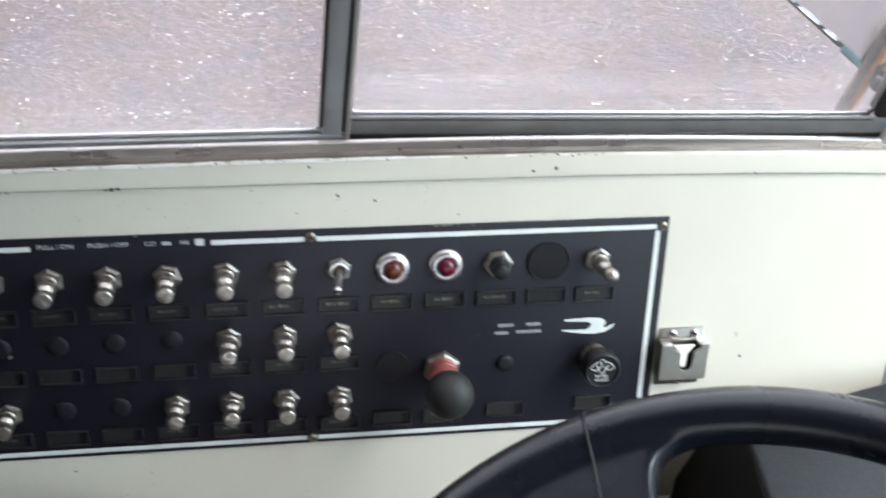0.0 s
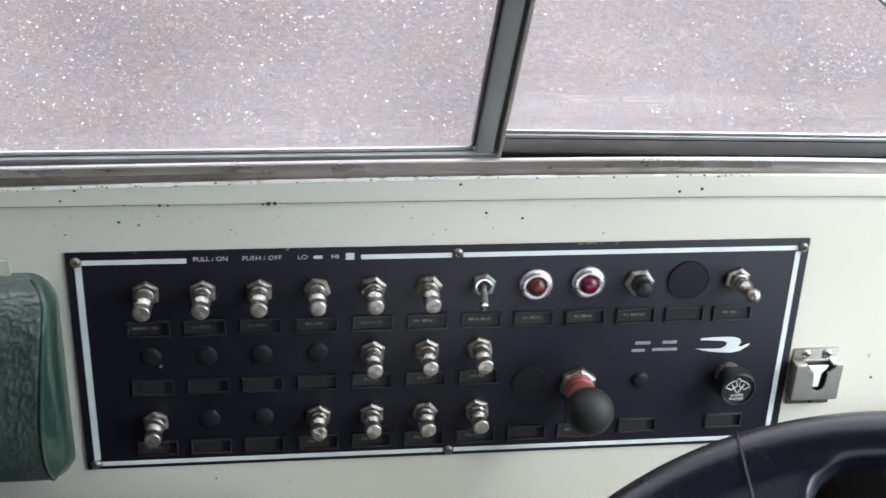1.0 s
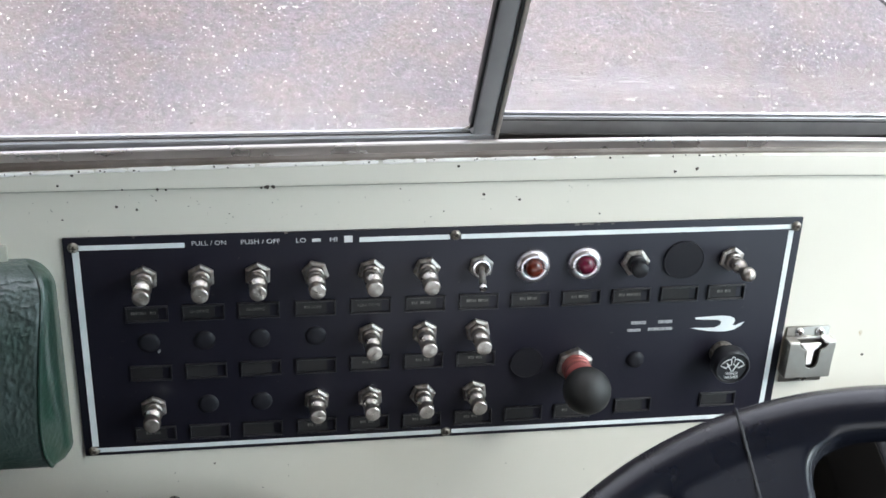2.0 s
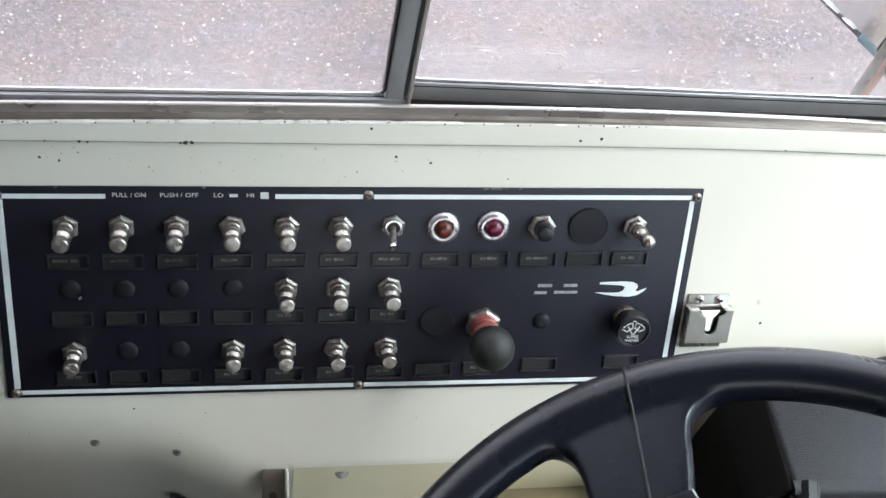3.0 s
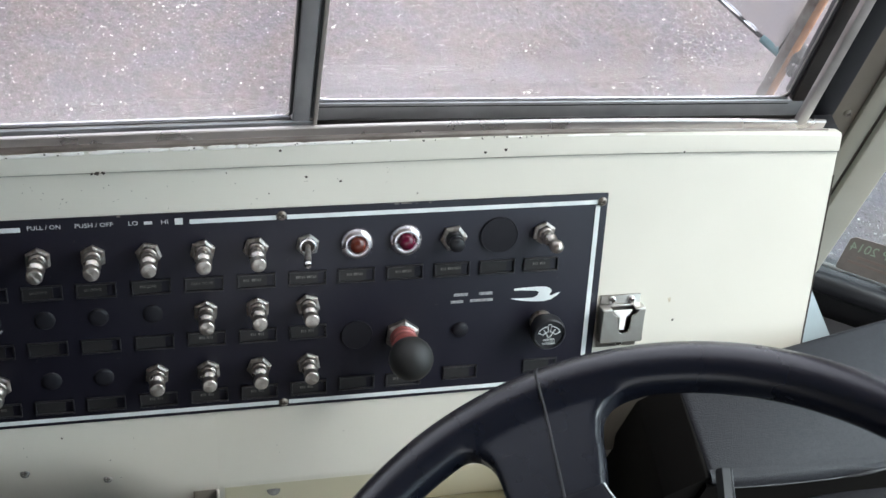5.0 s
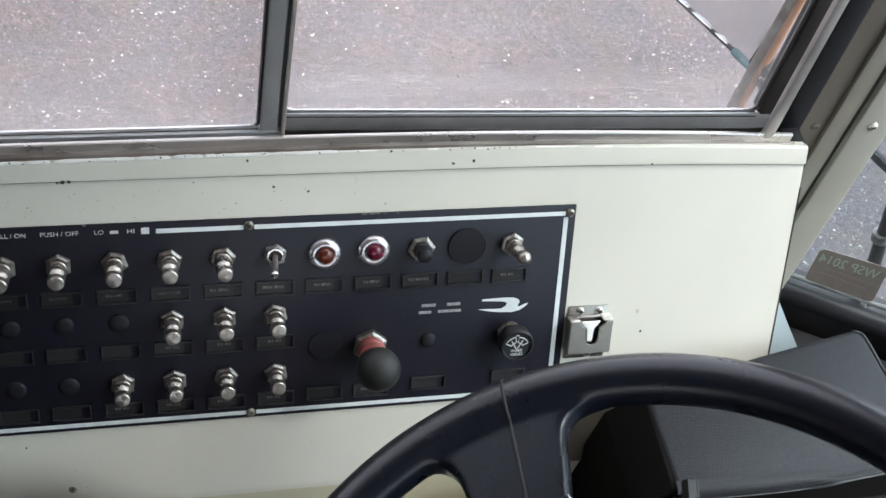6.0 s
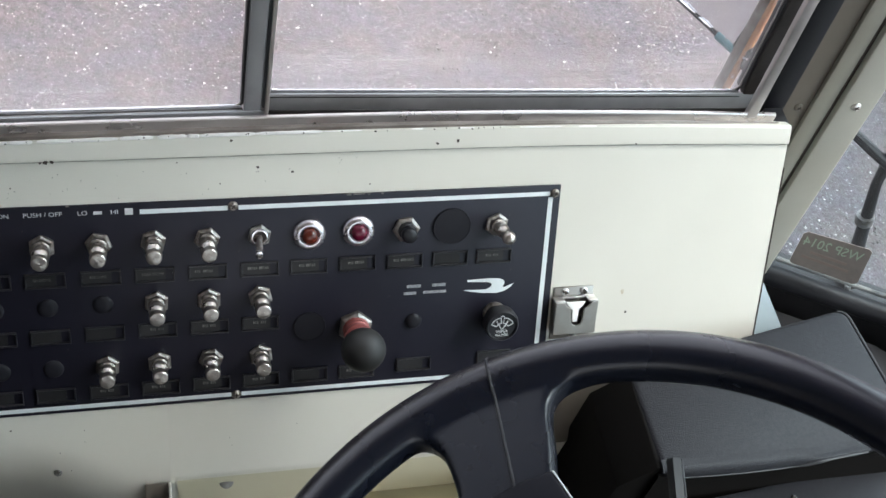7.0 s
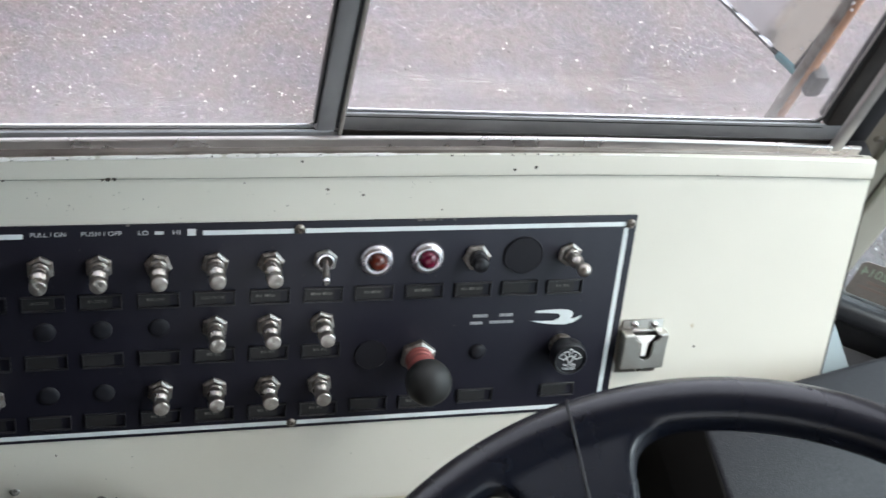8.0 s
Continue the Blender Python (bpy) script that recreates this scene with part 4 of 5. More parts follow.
part("flange", box(0.0074, 0.0089, -0.0230, 0.0, -0.075, 0.0, 0.0006), M_CREAM, bracket, "outstanding flange")
part("hole", lathe([(0.0027, 0.0), (0.0027, 0.0034), (0, 0.0034)], 14), M_CHIP, bracket, at=pose(-0.001, 0, -0.018))
clip = thing("cable_clip", "small black cable clip on the console", "clip", m=SLOPE @ pose(0.0967, 0.0379, -0.2515, -33.0, 0, 0))
part("clip_body", prism([(-0.0070, -0.0120), (0.0080, -0.0120), (0.0078, -0.0036), (0.0030, -0.0022), (-0.0020, 0.0), (-0.0052, 0.0004), (-0.0066, -0.0014)], -0.0035, 0.0005, "xz", 0.0006), M_SLOT, clip)

# ---- green cushion ----
cushion = thing("padded_armrest", "dark green wrinkled vinyl pad fixed to the console", "cushion", m=SLOPE)
CX0, CX1, CZ0, CZ1 = -0.240, -0.0112, -0.1395, -0.0070
CTRL = [(-0.1395, 0.0), (-0.1392, 0.008), (-0.1365, 0.0165), (-0.126, 0.0235), (-0.110, 0.0285), (-0.088, 0.0325), (-0.062, 0.0345), (-0.038, 0.0330), (-0.021, 0.0285), (-0.0115, 0.0205), (-0.0076, 0.0105), (-0.0070, 0.0)]


def pad_profile(n):
    """Points of the pad's rolled cross-section, evenly by index, from the bottom edge to the top edge."""
    out = []
    for i in range(n + 1):
        f = i / n * (len(CTRL) - 1)
        k = min(int(f), len(CTRL) - 2)
        t = f - k
        p = [CTRL[max(0, min(len(CTRL) - 1, k + o))] for o in (-1, 0, 1, 2)]
        out.append(tuple(0.5 * (2 * p[1][c] + (p[2][c] - p[0][c]) * t + (2 * p[0][c] - 5 * p[1][c] + 4 * p[2][c] - p[3][c]) * t * t
                                + (3 * p[1][c] - p[0][c] - 3 * p[2][c] + p[3][c]) * t ** 3) for c in (0, 1)))
    return out


def pad_end(v, d):
    low = (CZ1 - v) / (CZ1 - CZ0)
    top, bot = max(0.0, v - (CZ1 - 0.019)), max(0.0, (CZ0 + 0.010) - v)
    turn = 0.019 - math.sqrt(max(0.0, 0.019 ** 2 - top ** 2)) + 0.010 - math.sqrt(max(0.0, 0.010 ** 2 - bot ** 2))
    return CX1 - (0.85 - 0.65 * max(0, d) / 0.033) * turn - max(0, d) / 0.033 * (0.0015 + 0.0165 * low ** 1.3)


def wrinkle(x, v):
    warp = 1.4 * noise.noise(Vector((x * 30, v * 30, 1)))
    a = 1 - abs(noise.noise(Vector((x * 85 + warp, v * 250 + warp, 3))))
    b = 1 - abs(noise.noise(Vector((x * 190 + 2 * warp, v * 420 + warp, 7))))
    c = noise.noise(Vector((x * 22, v * 26, 5)))
    return 0.0009 * a ** 10 + 0.0009 * b ** 9 + 0.0013 * c


bm = bmesh.new()
PN = 168
prof = pad_profile(PN)
fracs = [i / 40 * 0.55 for i in range(40)] + [0.55 + 0.45 * i / 150 for i in range(151)]
rows_ = []
for a in fracs:
    row = []
    for v, d in prof:
        xe = pad_end(v, d)
        x = CX0 + (xe - CX0) * a
        near = min(1.0, max(0.0, (xe - x) / 0.004))
        up = min(1.0, max(0.0, d / 0.02))
        low = min(1.0, max(0.0, (v + 0.125) / 0.05))
        dd = d - 0.0022 * (1 - near) ** 2 * up + wrinkle(x, v) * up * near * (0.25 + 0.75 * low)
        row.append(bm.verts.new((x, -dd, v)))
    rows_.append(row)
rows_end = [[tuple(v.co) for v in rows_[0]], [tuple(v.co) for v in rows_[-1]]]
for a, b in zip(rows_, rows_[1:]):
    for k in range(PN):
        bm.faces.new((a[k], a[k + 1], b[k + 1], b[k]))
part("pad", bm, M_VINYL_PALE, cushion, "wrinkled worn face, greyer for sheen painted in", sharp=60)
for row, xx in ((rows_end[1], CX1), (rows_end[0], CX0)):
    bm = bmesh.new()
    rim_ = [bm.verts.new(c) for c in row]
    mid_ = [bm.verts.new(((c[0] * 0.45 + (pad_end(v, 0) if xx == CX1 else xx) * 0.55) + (0.0015 if xx == CX1 else -0.0015), c[1] * 0.5, c[2])) for c, (v, d) in zip(row, prof)]
    base_ = [bm.verts.new((pad_end(v, 0) if xx == CX1 else xx, 0.001, v)) for v, d in prof]
    for p_, q_ in ((rim_, mid_), (mid_, base_)):
        for k in range(PN):
            bm.faces.new((p_[k], p_[k + 1], q_[k + 1], q_[k]))
    part("side_panel", bm, M_VINYL, cushion, "smooth green vinyl side", sharp=70)
part("piping", tube([(pad_end(v, d) - 0.0012, -d + 0.0004, v) for v, d in prof[18:-14]], 0.0011, 8), M_VINYL, cushion, "raised seam piping")
tab = part("mounting_tab", box(-0.30, -0.0350, -0.0035, -0.0002, -0.010, 0.0022, 0.0008), M_JOINT, cushion, "cream metal mounting strip")
pan_screw(0.0035, 0.0022, M_SCREW, tab, on_panel(-0.0452, -0.0030, 0.0035))

# ---- switch plate ----
plate = thing("switch_panel", "black enamelled switch plate with white border lines on the console", "switch panel", m=SLOPE)
T = 0.0018
part("plate", box(-0.0052, 0.4342, -T, -0.0001, -0.1408, 0.0053, 0.0006, 2), M_PLATE, plate)
for x0, x1, z0, z1 in ((0.0028, 0.0617, -0.0024, 0.0006), (0.1612, 0.2145, -0.0022, 0.0008), (0.2212, 0.4270, -0.0022, 0.0008), (-0.0004, 0.0034, -0.1338, -0.0030),
                       (0.4258, 0.4290, -0.1338, -0.0032), (0.0030, 0.2138, -0.1382, -0.0354 - 0.0998), (0.2205, 0.4270, -0.1382, -0.1352)):
    part("border_line", box(x0, x1, -T - 0.0002, -T + 0.0003, z0, z1), M_STRIPE, plate, "white printed border line")
for x, z, a in ((0.0005, -0.0004, 10), (0.2178, 0.0006, 40), (0.4300, -0.0004, 25), (0.0003, -0.1368, 60), (0.2170, -0.1368, 5), (0.4300, -0.1366, 33)):
    pan_screw(0.0031, 0.0022, M_SCREW, plate, on_panel(x, z, T, a), "plate_screw")

COLS = [0.0378, 0.0700, 0.1022, 0.1354, 0.1682, 0.2011, 0.2338, 0.2655, 0.2975, 0.3292, 0.3602, 0.3907]
ROW1, ROW2, ROW3 = -0.0209, -0.0637, -0.1077

# one push-pull switch: threaded bush with its nut and turned knob
SW_BUSH = lathe([(0.0050, 0), (0.0050, 0.0040), (0.0054, 0.0042), (0.0055, 0.0054), (0.0051, 0.0060), (0.0045, 0.0063), (0.0044, 0.0092), (0.0036, 0.0096), (0.0036, 0.0112)], 22)
SW_KNOB = lathe([(0.0030, 0.0096), (0.0046, 0.0102), (0.0052, 0.0116), (0.0053, 0.0134), (0.0047, 0.0152), (0.0034, 0.0164), (0.0029, 0.0178), (0.0031, 0.0192), (0.0045, 0.0199), (0.0051, 0.0210),
                 (0.0049, 0.0224), (0.0049, 0.0238), (0.0047, 0.0246), (0.0042, 0.0250)], 28)
SW_FACE = lathe([(0.0042, 0.0250), (0.0030, 0.02515), (0.0014, 0.0252), (0.0005, 0.0252), (0.0004, 0.0255), (0.0, 0.0256)], 28)
NUT = hex_nut(0.0142, 0.0024, 0.0061, 0.0008)


def as_mesh(bm, name, material, sharp=35):
    me = bpy.data.meshes.new(name)
    bmesh.ops.recalc_face_normals(bm, faces=bm.faces)
    bm.to_mesh(me)
    bm.free()
    me.materials.append(material)
    for f in me.polygons:
        f.use_smooth = True
    me.set_sharp_from_angle(angle=radians(sharp))
    return me


SW_BUSH, SW_KNOB, NUT = as_mesh(SW_BUSH, "bush", M_NUT), as_mesh(SW_KNOB, "knob", M_NICKEL), as_mesh(NUT, "nut", M_NUT, 20)
SW_FACE = as_mesh(SW_FACE, "knob_face", M_KNOB_FACE, 60)
WASHER = as_mesh(lathe([(0.0071, 0), (0.0071, 0.0006), (0.0050, 0.0007)], 26), "washer", M_NUT)


def push_pull(x, z, pull=0.0, turn=0.0, lean=0.0):
    bush = part("push_pull_switch", SW_BUSH, None, plate, at=pose(x, -T, z, lean, 0, 0))
    part("washer", WASHER, None, bush)
    part("nut", NUT, None, bush, at=pose(0, -0.0005, 0, 0, turn, 0))
    part("knob", SW_KNOB, None, bush, at=pose(0, -pull, 0, 0, turn * 3, 0))
    part("knob_face", SW_FACE, None, bush, at=pose(0, -pull, 0, 0, turn * 3, 0))
    bush["label"] = "nickel push-pull switch"


rnd = random.Random(11)
for i in range(6):
    push_pull(COLS[i], ROW1, 0.0008 + rnd.uniform(-0.0006, 0.0006), rnd.uniform(-22, 22), rnd.uniform(-1.5, 1.0))
ball_bush = part("ball_switch", SW_BUSH, None, plate, "nickel switch with a ball-ended lever", at=pose(COLS[11], -T, ROW1 + 0.0002, 1.0, 0, 6))
part("washer", WASHER, None, ball_bush)
part("nut", NUT, None, ball_bush, at=pose(0, -0.0005, 0, 0, 8, 0))
part("ball_lever", lathe([(0.0030, 0.0094), (0.0044, 0.0100), (0.0047, 0.0114), (0.0043, 0.0136), (0.0031, 0.0150), (0.0025, 0.0172), (0.0027, 0.0190)]
                         + [(0.0046 * math.sin(a), 0.0225 - 0.0046 * math.cos(a)) for a in [math.pi * k / 12 for k in range(3, 12)]] + [(0, 0.0271)], 28), M_NICKEL, ball_bush, sharp=60)
for i in (4, 5, 6):
    push_pull(COLS[i], ROW2, -0.0004 + rnd.uniform(-0.0006, 0.0006), rnd.uniform(-22, 22), rnd.uniform(-1, 1))
for i in (0, 3, 4, 5, 6):
    push_pull(COLS[i], ROW3, -0.0042 + rnd.uniform(-0.0005, 0.0005), rnd.uniform(-22, 22), rnd.uniform(-1, 1))

# toggle switch
tog = part("toggle_switch", lathe([(0.0058, 0), (0.0058, 0.0036), (0.0054, 0.0044), (0.0044, 0.0046), (0.0039, 0.0040), (0.0038, 0.0030)], 26), M_BEZEL, plate, "toggle switch with a bright collar", at=on_panel(COLS[6], ROW1 + 0.0006, T))
part("nut", as_mesh(hex_nut(0.0134, 0.0022, 0.0056), "nut", M_BOLT, 20), None, tog, at=pose(0, -0.0004, 0, 0, 12, 0))
part("socket", lathe([(0.0039, 0.0), (0.0039, 0.0034), (0, 0.0034)], 20), M_CHIP, tog)
lever = part("lever", tube([(0, -0.003, 0), (-0.0006, -0.0085, -0.0014), (-0.0014, -0.0150, -0.0034), (-0.0017, -0.0182, -0.0042)], [0.0016, 0.0018, 0.0022, 0.0023], 16), M_NUT, tog)
part("lever_tip", tube([(-0.0017, -0.0182, -0.0042), (-0.0019, -0.0200, -0.0047), (-0.0020, -0.0211, -0.0050), (-0.0020, -0.0215, -0.0051)], [0.00235, 0.0026, 0.0021, 0.0008], 16), M_CHROME, lever)

# two pilot lamps
BEZEL = as_mesh(lathe([(0.0106, 0), (0.0108, 0.0010), (0.0104, 0.0024), (0.0094, 0.0038), (0.0080, 0.0048), (0.0067, 0.0049), (0.0060, 0.0045), (0.0056, 0.0036), (0.0056, 0.0020)], 40), "bezel", M_LAMP_RING, 50)
for x, z, m_lens, word in ((COLS[7], -0.0210, M_AMBER_LENS, "amber"), (COLS[8], -0.0203, M_RED_LENS, "red")):
    bez = part("pilot_lamp", BEZEL, None, plate, f"{word} pilot lamp in a chrome bezel", at=on_panel(x, z, T))
    part("lens", lathe([(0.0056, 0.0022), (0.0056, 0.0042), (0.0053, 0.0058), (0.0043, 0.0073), (0.0026, 0.0083), (0, 0.0087)], 28), m_lens, bez, f"{word} domed lens")

# black push button
btn = part("push_button", lathe([(0.0058, 0), (0.0058, 0.0058), (0.0053, 0.0064), (0.0045, 0.0066), (0.0046, 0.0080), (0.0052, 0.0092), (0.0053, 0.0118), (0.0047, 0.0134), (0.0030, 0.0144), (0, 0.0147)], 26), M_SLOT, plate, "black push button in a hex nut", at=on_panel(COLS[9], ROW1, T))
part("nut", as_mesh(hex_nut(0.0158, 0.0028, 0.0062, 0.0009), "nut", M_NUT, 20), None, btn, at=pose(0, -0.0003, 0, 0, 24, 0))


def plug(x, z, r, h, label, flat=False):
    dome = [(r, 0), (r * 1.0, h * 0.25), (r * 0.93, h * 0.55), (r * 0.72, h * 0.85), (r * 0.4, h * 0.98), (0, h)]
    disc = [(r, 0), (r, h * 0.7), (r * 0.985, h), (r * 0.95, h), (r * 0.94, h * 0.85), (r * 0.5, h * 1.05), (0, h * 1.1)]
    part("blanking_plug", lathe(disc if flat else dome, 40), M_PLUG, plate, label, at=on_panel(x, z, T))


plug(COLS[10], -0.0207, 0.0128, 0.0016, "large flat black blanking plug", True)
plug(0.2662, -0.0885, 0.0106, 0.0014, "flat black blanking plug", True)
plug(0.3370, -0.0900, 0.0056, 0.0030, "small domed black blanking plug")
for i in range(4):
    plug(COLS[i], ROW2 + 0.0006, 0.0063, 0.0019, "small domed black blanking plug")
for i in (1, 2):
    plug(COLS[i], ROW3 + 0.0006, 0.0063, 0.0019, "small domed black blanking plug")

part("plug_nick", prism([(0.0424, -0.0688), (0.0438, -0.0676), (0.0444, -0.0684), (0.0432, -0.0698)], -T - 0.0019, -T - 0.0004), M_BAR, plate, "pale scraped nick", smooth=False)
speck_rnd = random.Random(17)
bm = bmesh.new()
for k in range(120):
    x, z, r = speck_rnd.uniform(0.004, 0.42), speck_rnd.uniform(-0.132, -0.006), speck_rnd.uniform(0.00012, 0.00038)
    a, w = speck_rnd.uniform(0, 3.14), speck_rnd.uniform(1.0, 3.5)
    vs = [bm.verts.new((x + r * (w * c * math.cos(a) - q * math.sin(a)), -T - 0.00012, z + r * (w * c * math.sin(a) + q * math.cos(a)))) for c, q in ((-1, -0.6), (1, -0.4), (0.9, 0.5), (-0.8, 0.6))]
    bm.faces.new(vs)
tagged(part("dust_specks", bm, M_SPECK, plate, "pale dust specks and lint", smooth=False), kind="stuff")
for x0, x1, dz in ((0.2895, 0.2925, 0.0), (0.2940, 0.3010, 0.0002), (0.3035, 0.3050, -0.0001), (0.3120, 0.3136, 0.0), (0.1180, 0.1200, 0.0001), (0.0330, 0.0345, 0.0)):
    part("edge_nick", box(x0, x1, -T - 0.0003, -T + 0.0006, 0.0044 + dz, 0.0055), M_GRIME, plate, "worn nick in the enamel edge")
for x, z in ((0.0031, -0.1372), (0.2150, -0.1398), (0.2192, -0.0012), (0.4317, -0.0022), (0.4275, 0.0004)):
    part("rust_spot", prism([(x + 0.0009 * math.cos(a) * (1 + 0.4 * math.sin(2 * a + x * 99)), z + 0.0008 * math.sin(a)) for a in [2 * math.pi * k / 9 for k in range(9)]], -T - 0.0004, -T), M_CHIP, plate, "rust round the screw", smooth=False)

# ball-handled control with a red collar
bush = part("pull_control", lathe([(0.0090, 0), (0.0090, 0.0062), (0.0084, 0.0066), (0.0084, 0.0074), (0.0090, 0.0078), (0.0090, 0.0104), (0.0084, 0.0110), (0.0086, 0.0122), (0.0088, 0.0140), (0.0080, 0.0150), (0.0062, 0.0155), (0.0058, 0.0240)], 32), M_RED_METAL, plate,
            "pull control with a red collar and a black ball knob", at=on_panel(0.2968, -0.0908, T))
part("nut", as_mesh(hex_nut(0.0205, 0.0050, 0.0092, 0.0011), "nut", M_NUT, 20), None, bush, at=pose(0, 0, 0, 0, 8, 0))
part("collar_ring", lathe([(0.0084, 0.0136), (0.0092, 0.0140), (0.0092, 0.0150), (0.0080, 0.0154)], 32), M_RED_METAL, bush)
ball = [(0.0066, 0.0190)] + [(0.0147 * math.sin(a), 0.0330 - 0.0143 * math.cos(a)) for a in [math.pi * k / 16 for k in range(3, 16)]] + [(0, 0.0473)]
part("ball_knob", lathe(ball, 40), M_BALL, bush, "matt black ball knob", sharp=80)

# washer knob with its pictogram
wk = part("washer_control", lathe([(0.0078, 0), (0.0078, 0.0058), (0.0104, 0.0066), (0.0118, 0.0082), (0.0120, 0.0146), (0.0116, 0.0164), (0.0106, 0.0174), (0.0100, 0.0172), (0.0098, 0.0160), (0, 0.0160)], 44), M_SLOT, plate,
          "black wiper washer knob with a white pictogram", at=on_panel(0.3955, -0.0898, T))
part("bush", lathe([(0.0082, 0), (0.0082, 0.0030), (0.0070, 0.0034)], 24), M_SCREW, wk, at=pose(-0.0015, 0, 0.0020))
D = -0.0162
for s in (-1, 1):
    def arc(radius, a0, a1, s=s):
        return [(s * radius * math.sin(radians(a)), D, -0.0026 + radius * math.cos(radians(a))) for a in np.linspace(a0, a1, 7)]
    part("pictogram", tube(arc(0.0088, 8, 62) + arc(0.0046, 62, 8), 0.00036, 6, closed=True), M_INK, wk, "white wiper pictogram")
    part("pictogram", tube([(s * 0.0004, D, -0.0026), (s * 0.0040, D, 0.0036)], 0.00038, 6), M_INK, wk, "white wiper pictogram")
part("pictogram", tube([(-0.0012, D, 0.0070), (0.0, D, 0.0076), (0.0012, D, 0.0070)], 0.00034, 6), M_INK, wk, "white washer jet")
lettering("WIPER", 0.0030, M_INK, wk, pose(0, D - 0.00005, -0.0044, 90, 0, 0), "pictogram_lettering", "small white capitals", 0.0086)
lettering("WASHER", 0.0030, M_INK, wk, pose(0, D - 0.00005, -0.0071, 90, 0, 0), "pictogram_lettering", "small white capitals", 0.0094)

# label holders: a shallow frame with a grimy strip inside
HOLDER = bmesh.new()
hw, hh, fw, fd = 0.0122, 0.0052, 0.0011, 0.0016
for x0, x1, z0, z1 in ((-hw, hw, hh - fw, hh), (-hw, hw, -hh, -hh + fw), (-hw, -hw + fw, -hh + fw, hh - fw), (hw - fw, hw, -hh + fw, hh - fw)):
    b2 = box(x0, x1, -fd, 0, z0, z1, 0.0003, 1)
    tmp = bpy.data.meshes.new("tmp")
    b2.to_mesh(tmp)
    b2.free()
    HOLDER.from_mesh(tmp)
    bpy.data.meshes.remove(tmp)
HOLDER = as_mesh(HOLDER, "label_holder", M_HOLDER, 25)
STRIP = as_mesh(box(-hw + fw + 0.0002, hw - fw - 0.0046, -0.0004, 0, -hh + fw + 0.0002, hh - fw - 0.0002), "label_strip", M_SLOT_FLOOR, 25)


def word_marks(count, seed):
    """A faded word: a row of letter-sized marks of uneven height."""
    rnd, bm = random.Random(seed), bmesh.new()
    for k in range(count):
        x = (k - (count - 1) / 2) * 0.00128
        w, lo, hi = rnd.uniform(0.00036, 0.00052), -0.0010 * rnd.uniform(0.7, 1.0), 0.0010 * rnd.uniform(0.75, 1.0)
        vs = [bm.verts.new(c) for c in ((x - w, -0.0006, lo), (x + w, -0.0006, lo), (x + w, -0.0006, hi), (x - w, -0.0006, hi))]
        f = bm.faces.new(vs)
        for v in bmesh.ops.extrude_face_region(bm, geom=[f])["geom"]:
            if isinstance(v, bmesh.types.BMVert):
                v.co.y += 0.0003
    return as_mesh(bm, "faded_writing", M_LABEL_INK, 25)


INK = {n: word_marks(c, c) for n, c in (("s", 3), ("m", 5), ("l", 7))}


edge_rnd = random.Random(77)


def holder(x, z, words=(), turn=0.0):
    h = part("label_holder", HOLDER, None, plate, at=on_panel(x, z, T, turn))
    part("label_strip", STRIP, None, h)
    # Pale lines paint the dusty edges and the highlights they catch.
    for x0, x1, z in ((-hw + fw, hw - fw, -hh + fw), (-hw + 0.0004, hw - 0.0004, hh - 0.0002)):
        if edge_rnd.random() < 0.8:
            a, b = x0 + edge_rnd.uniform(0, 0.009), x1 - edge_rnd.uniform(0, 0.005)
            part("rubbed_edge", tube([(a, -fd, z), ((a + b) / 2, -fd - 0.0001, z), (b, -fd, z)], [0.00010, edge_rnd.uniform(0.00016, 0.00034), 0.00010], 6), M_HOLDER_EDGE, h, "dusty edge line, painted paler as a highlight")
    if edge_rnd.random() < 0.6:
        part("rubbed_edge", tube([(-hw + fw, -fd, -hh + fw), (-hw + fw, -fd, hh - fw)], 0.00022, 6), M_HOLDER_EDGE, h, "dusty edge line, painted paler as a highlight")
    for kind, dx in words:
        tagged(part("faded_writing", INK[kind], None, h, at=pose(dx, 0, 0.0006)), kind="stuff")


ROW1_WORDS = [(("l", -0.0046), ("s", 0.0036)), None, None, (("s", -0.0050),), None, (("s", -0.0066), ("m", 0.0)), (("m", -0.0046), ("m", 0.0026)),
              (("s", -0.0046), ("m", 0.0012)), (("s", -0.0044), ("m", 0.0014)), (("s", -0.0058), ("l", 0.0016)), (), (("s", -0.0040), ("s", 0.0012))]
for i, x in enumerate(COLS):
    holder(x, -0.0440, ROW1_WORDS[i] or (), rnd.uniform(-0.6, 0.6))
for text, col, off, wide in (("LH DOME", 1, -0.0022, 0.0104), ("RH DOME", 2, -0.0020, 0.0104), ("DOME", 3, 0.0004, 0.0058)):
    lettering(text, 0.0028, M_LABEL_INK, plate, pose(COLS[col] + off, -T - 0.0006, -0.0436, 90, 0, 0), "label_lettering", "faded capitals on the label", wide)
lettering("REAR DOME", 0.0028, M_LABEL_INK, plate, pose(COLS[4] - 0.0012, -T - 0.0006, -0.0436, 90, 0, 0), "label_lettering", "faded capitals on the label", 0.0136)
for i in range(7):
    holder(COLS[i], -0.0836, (("s", -0.003), ("s", 0.002)) if i > 3 else (), rnd.uniform(-0.6, 0.6))
for i in range(7):
    holder(COLS[i], -0.1266, (("s", -0.004), ("s", 0.001)) if i in (0, 3, 4, 5, 6) else (), rnd.uniform(-0.6, 0.6))
for x, z, w in ((0.2664, -0.1256, ()), (0.2985, -0.1256, (("s", -0.005),)), (0.3384, -0.1236, ()), (0.3958, -0.1226, ())):
    holder(x, z, w)

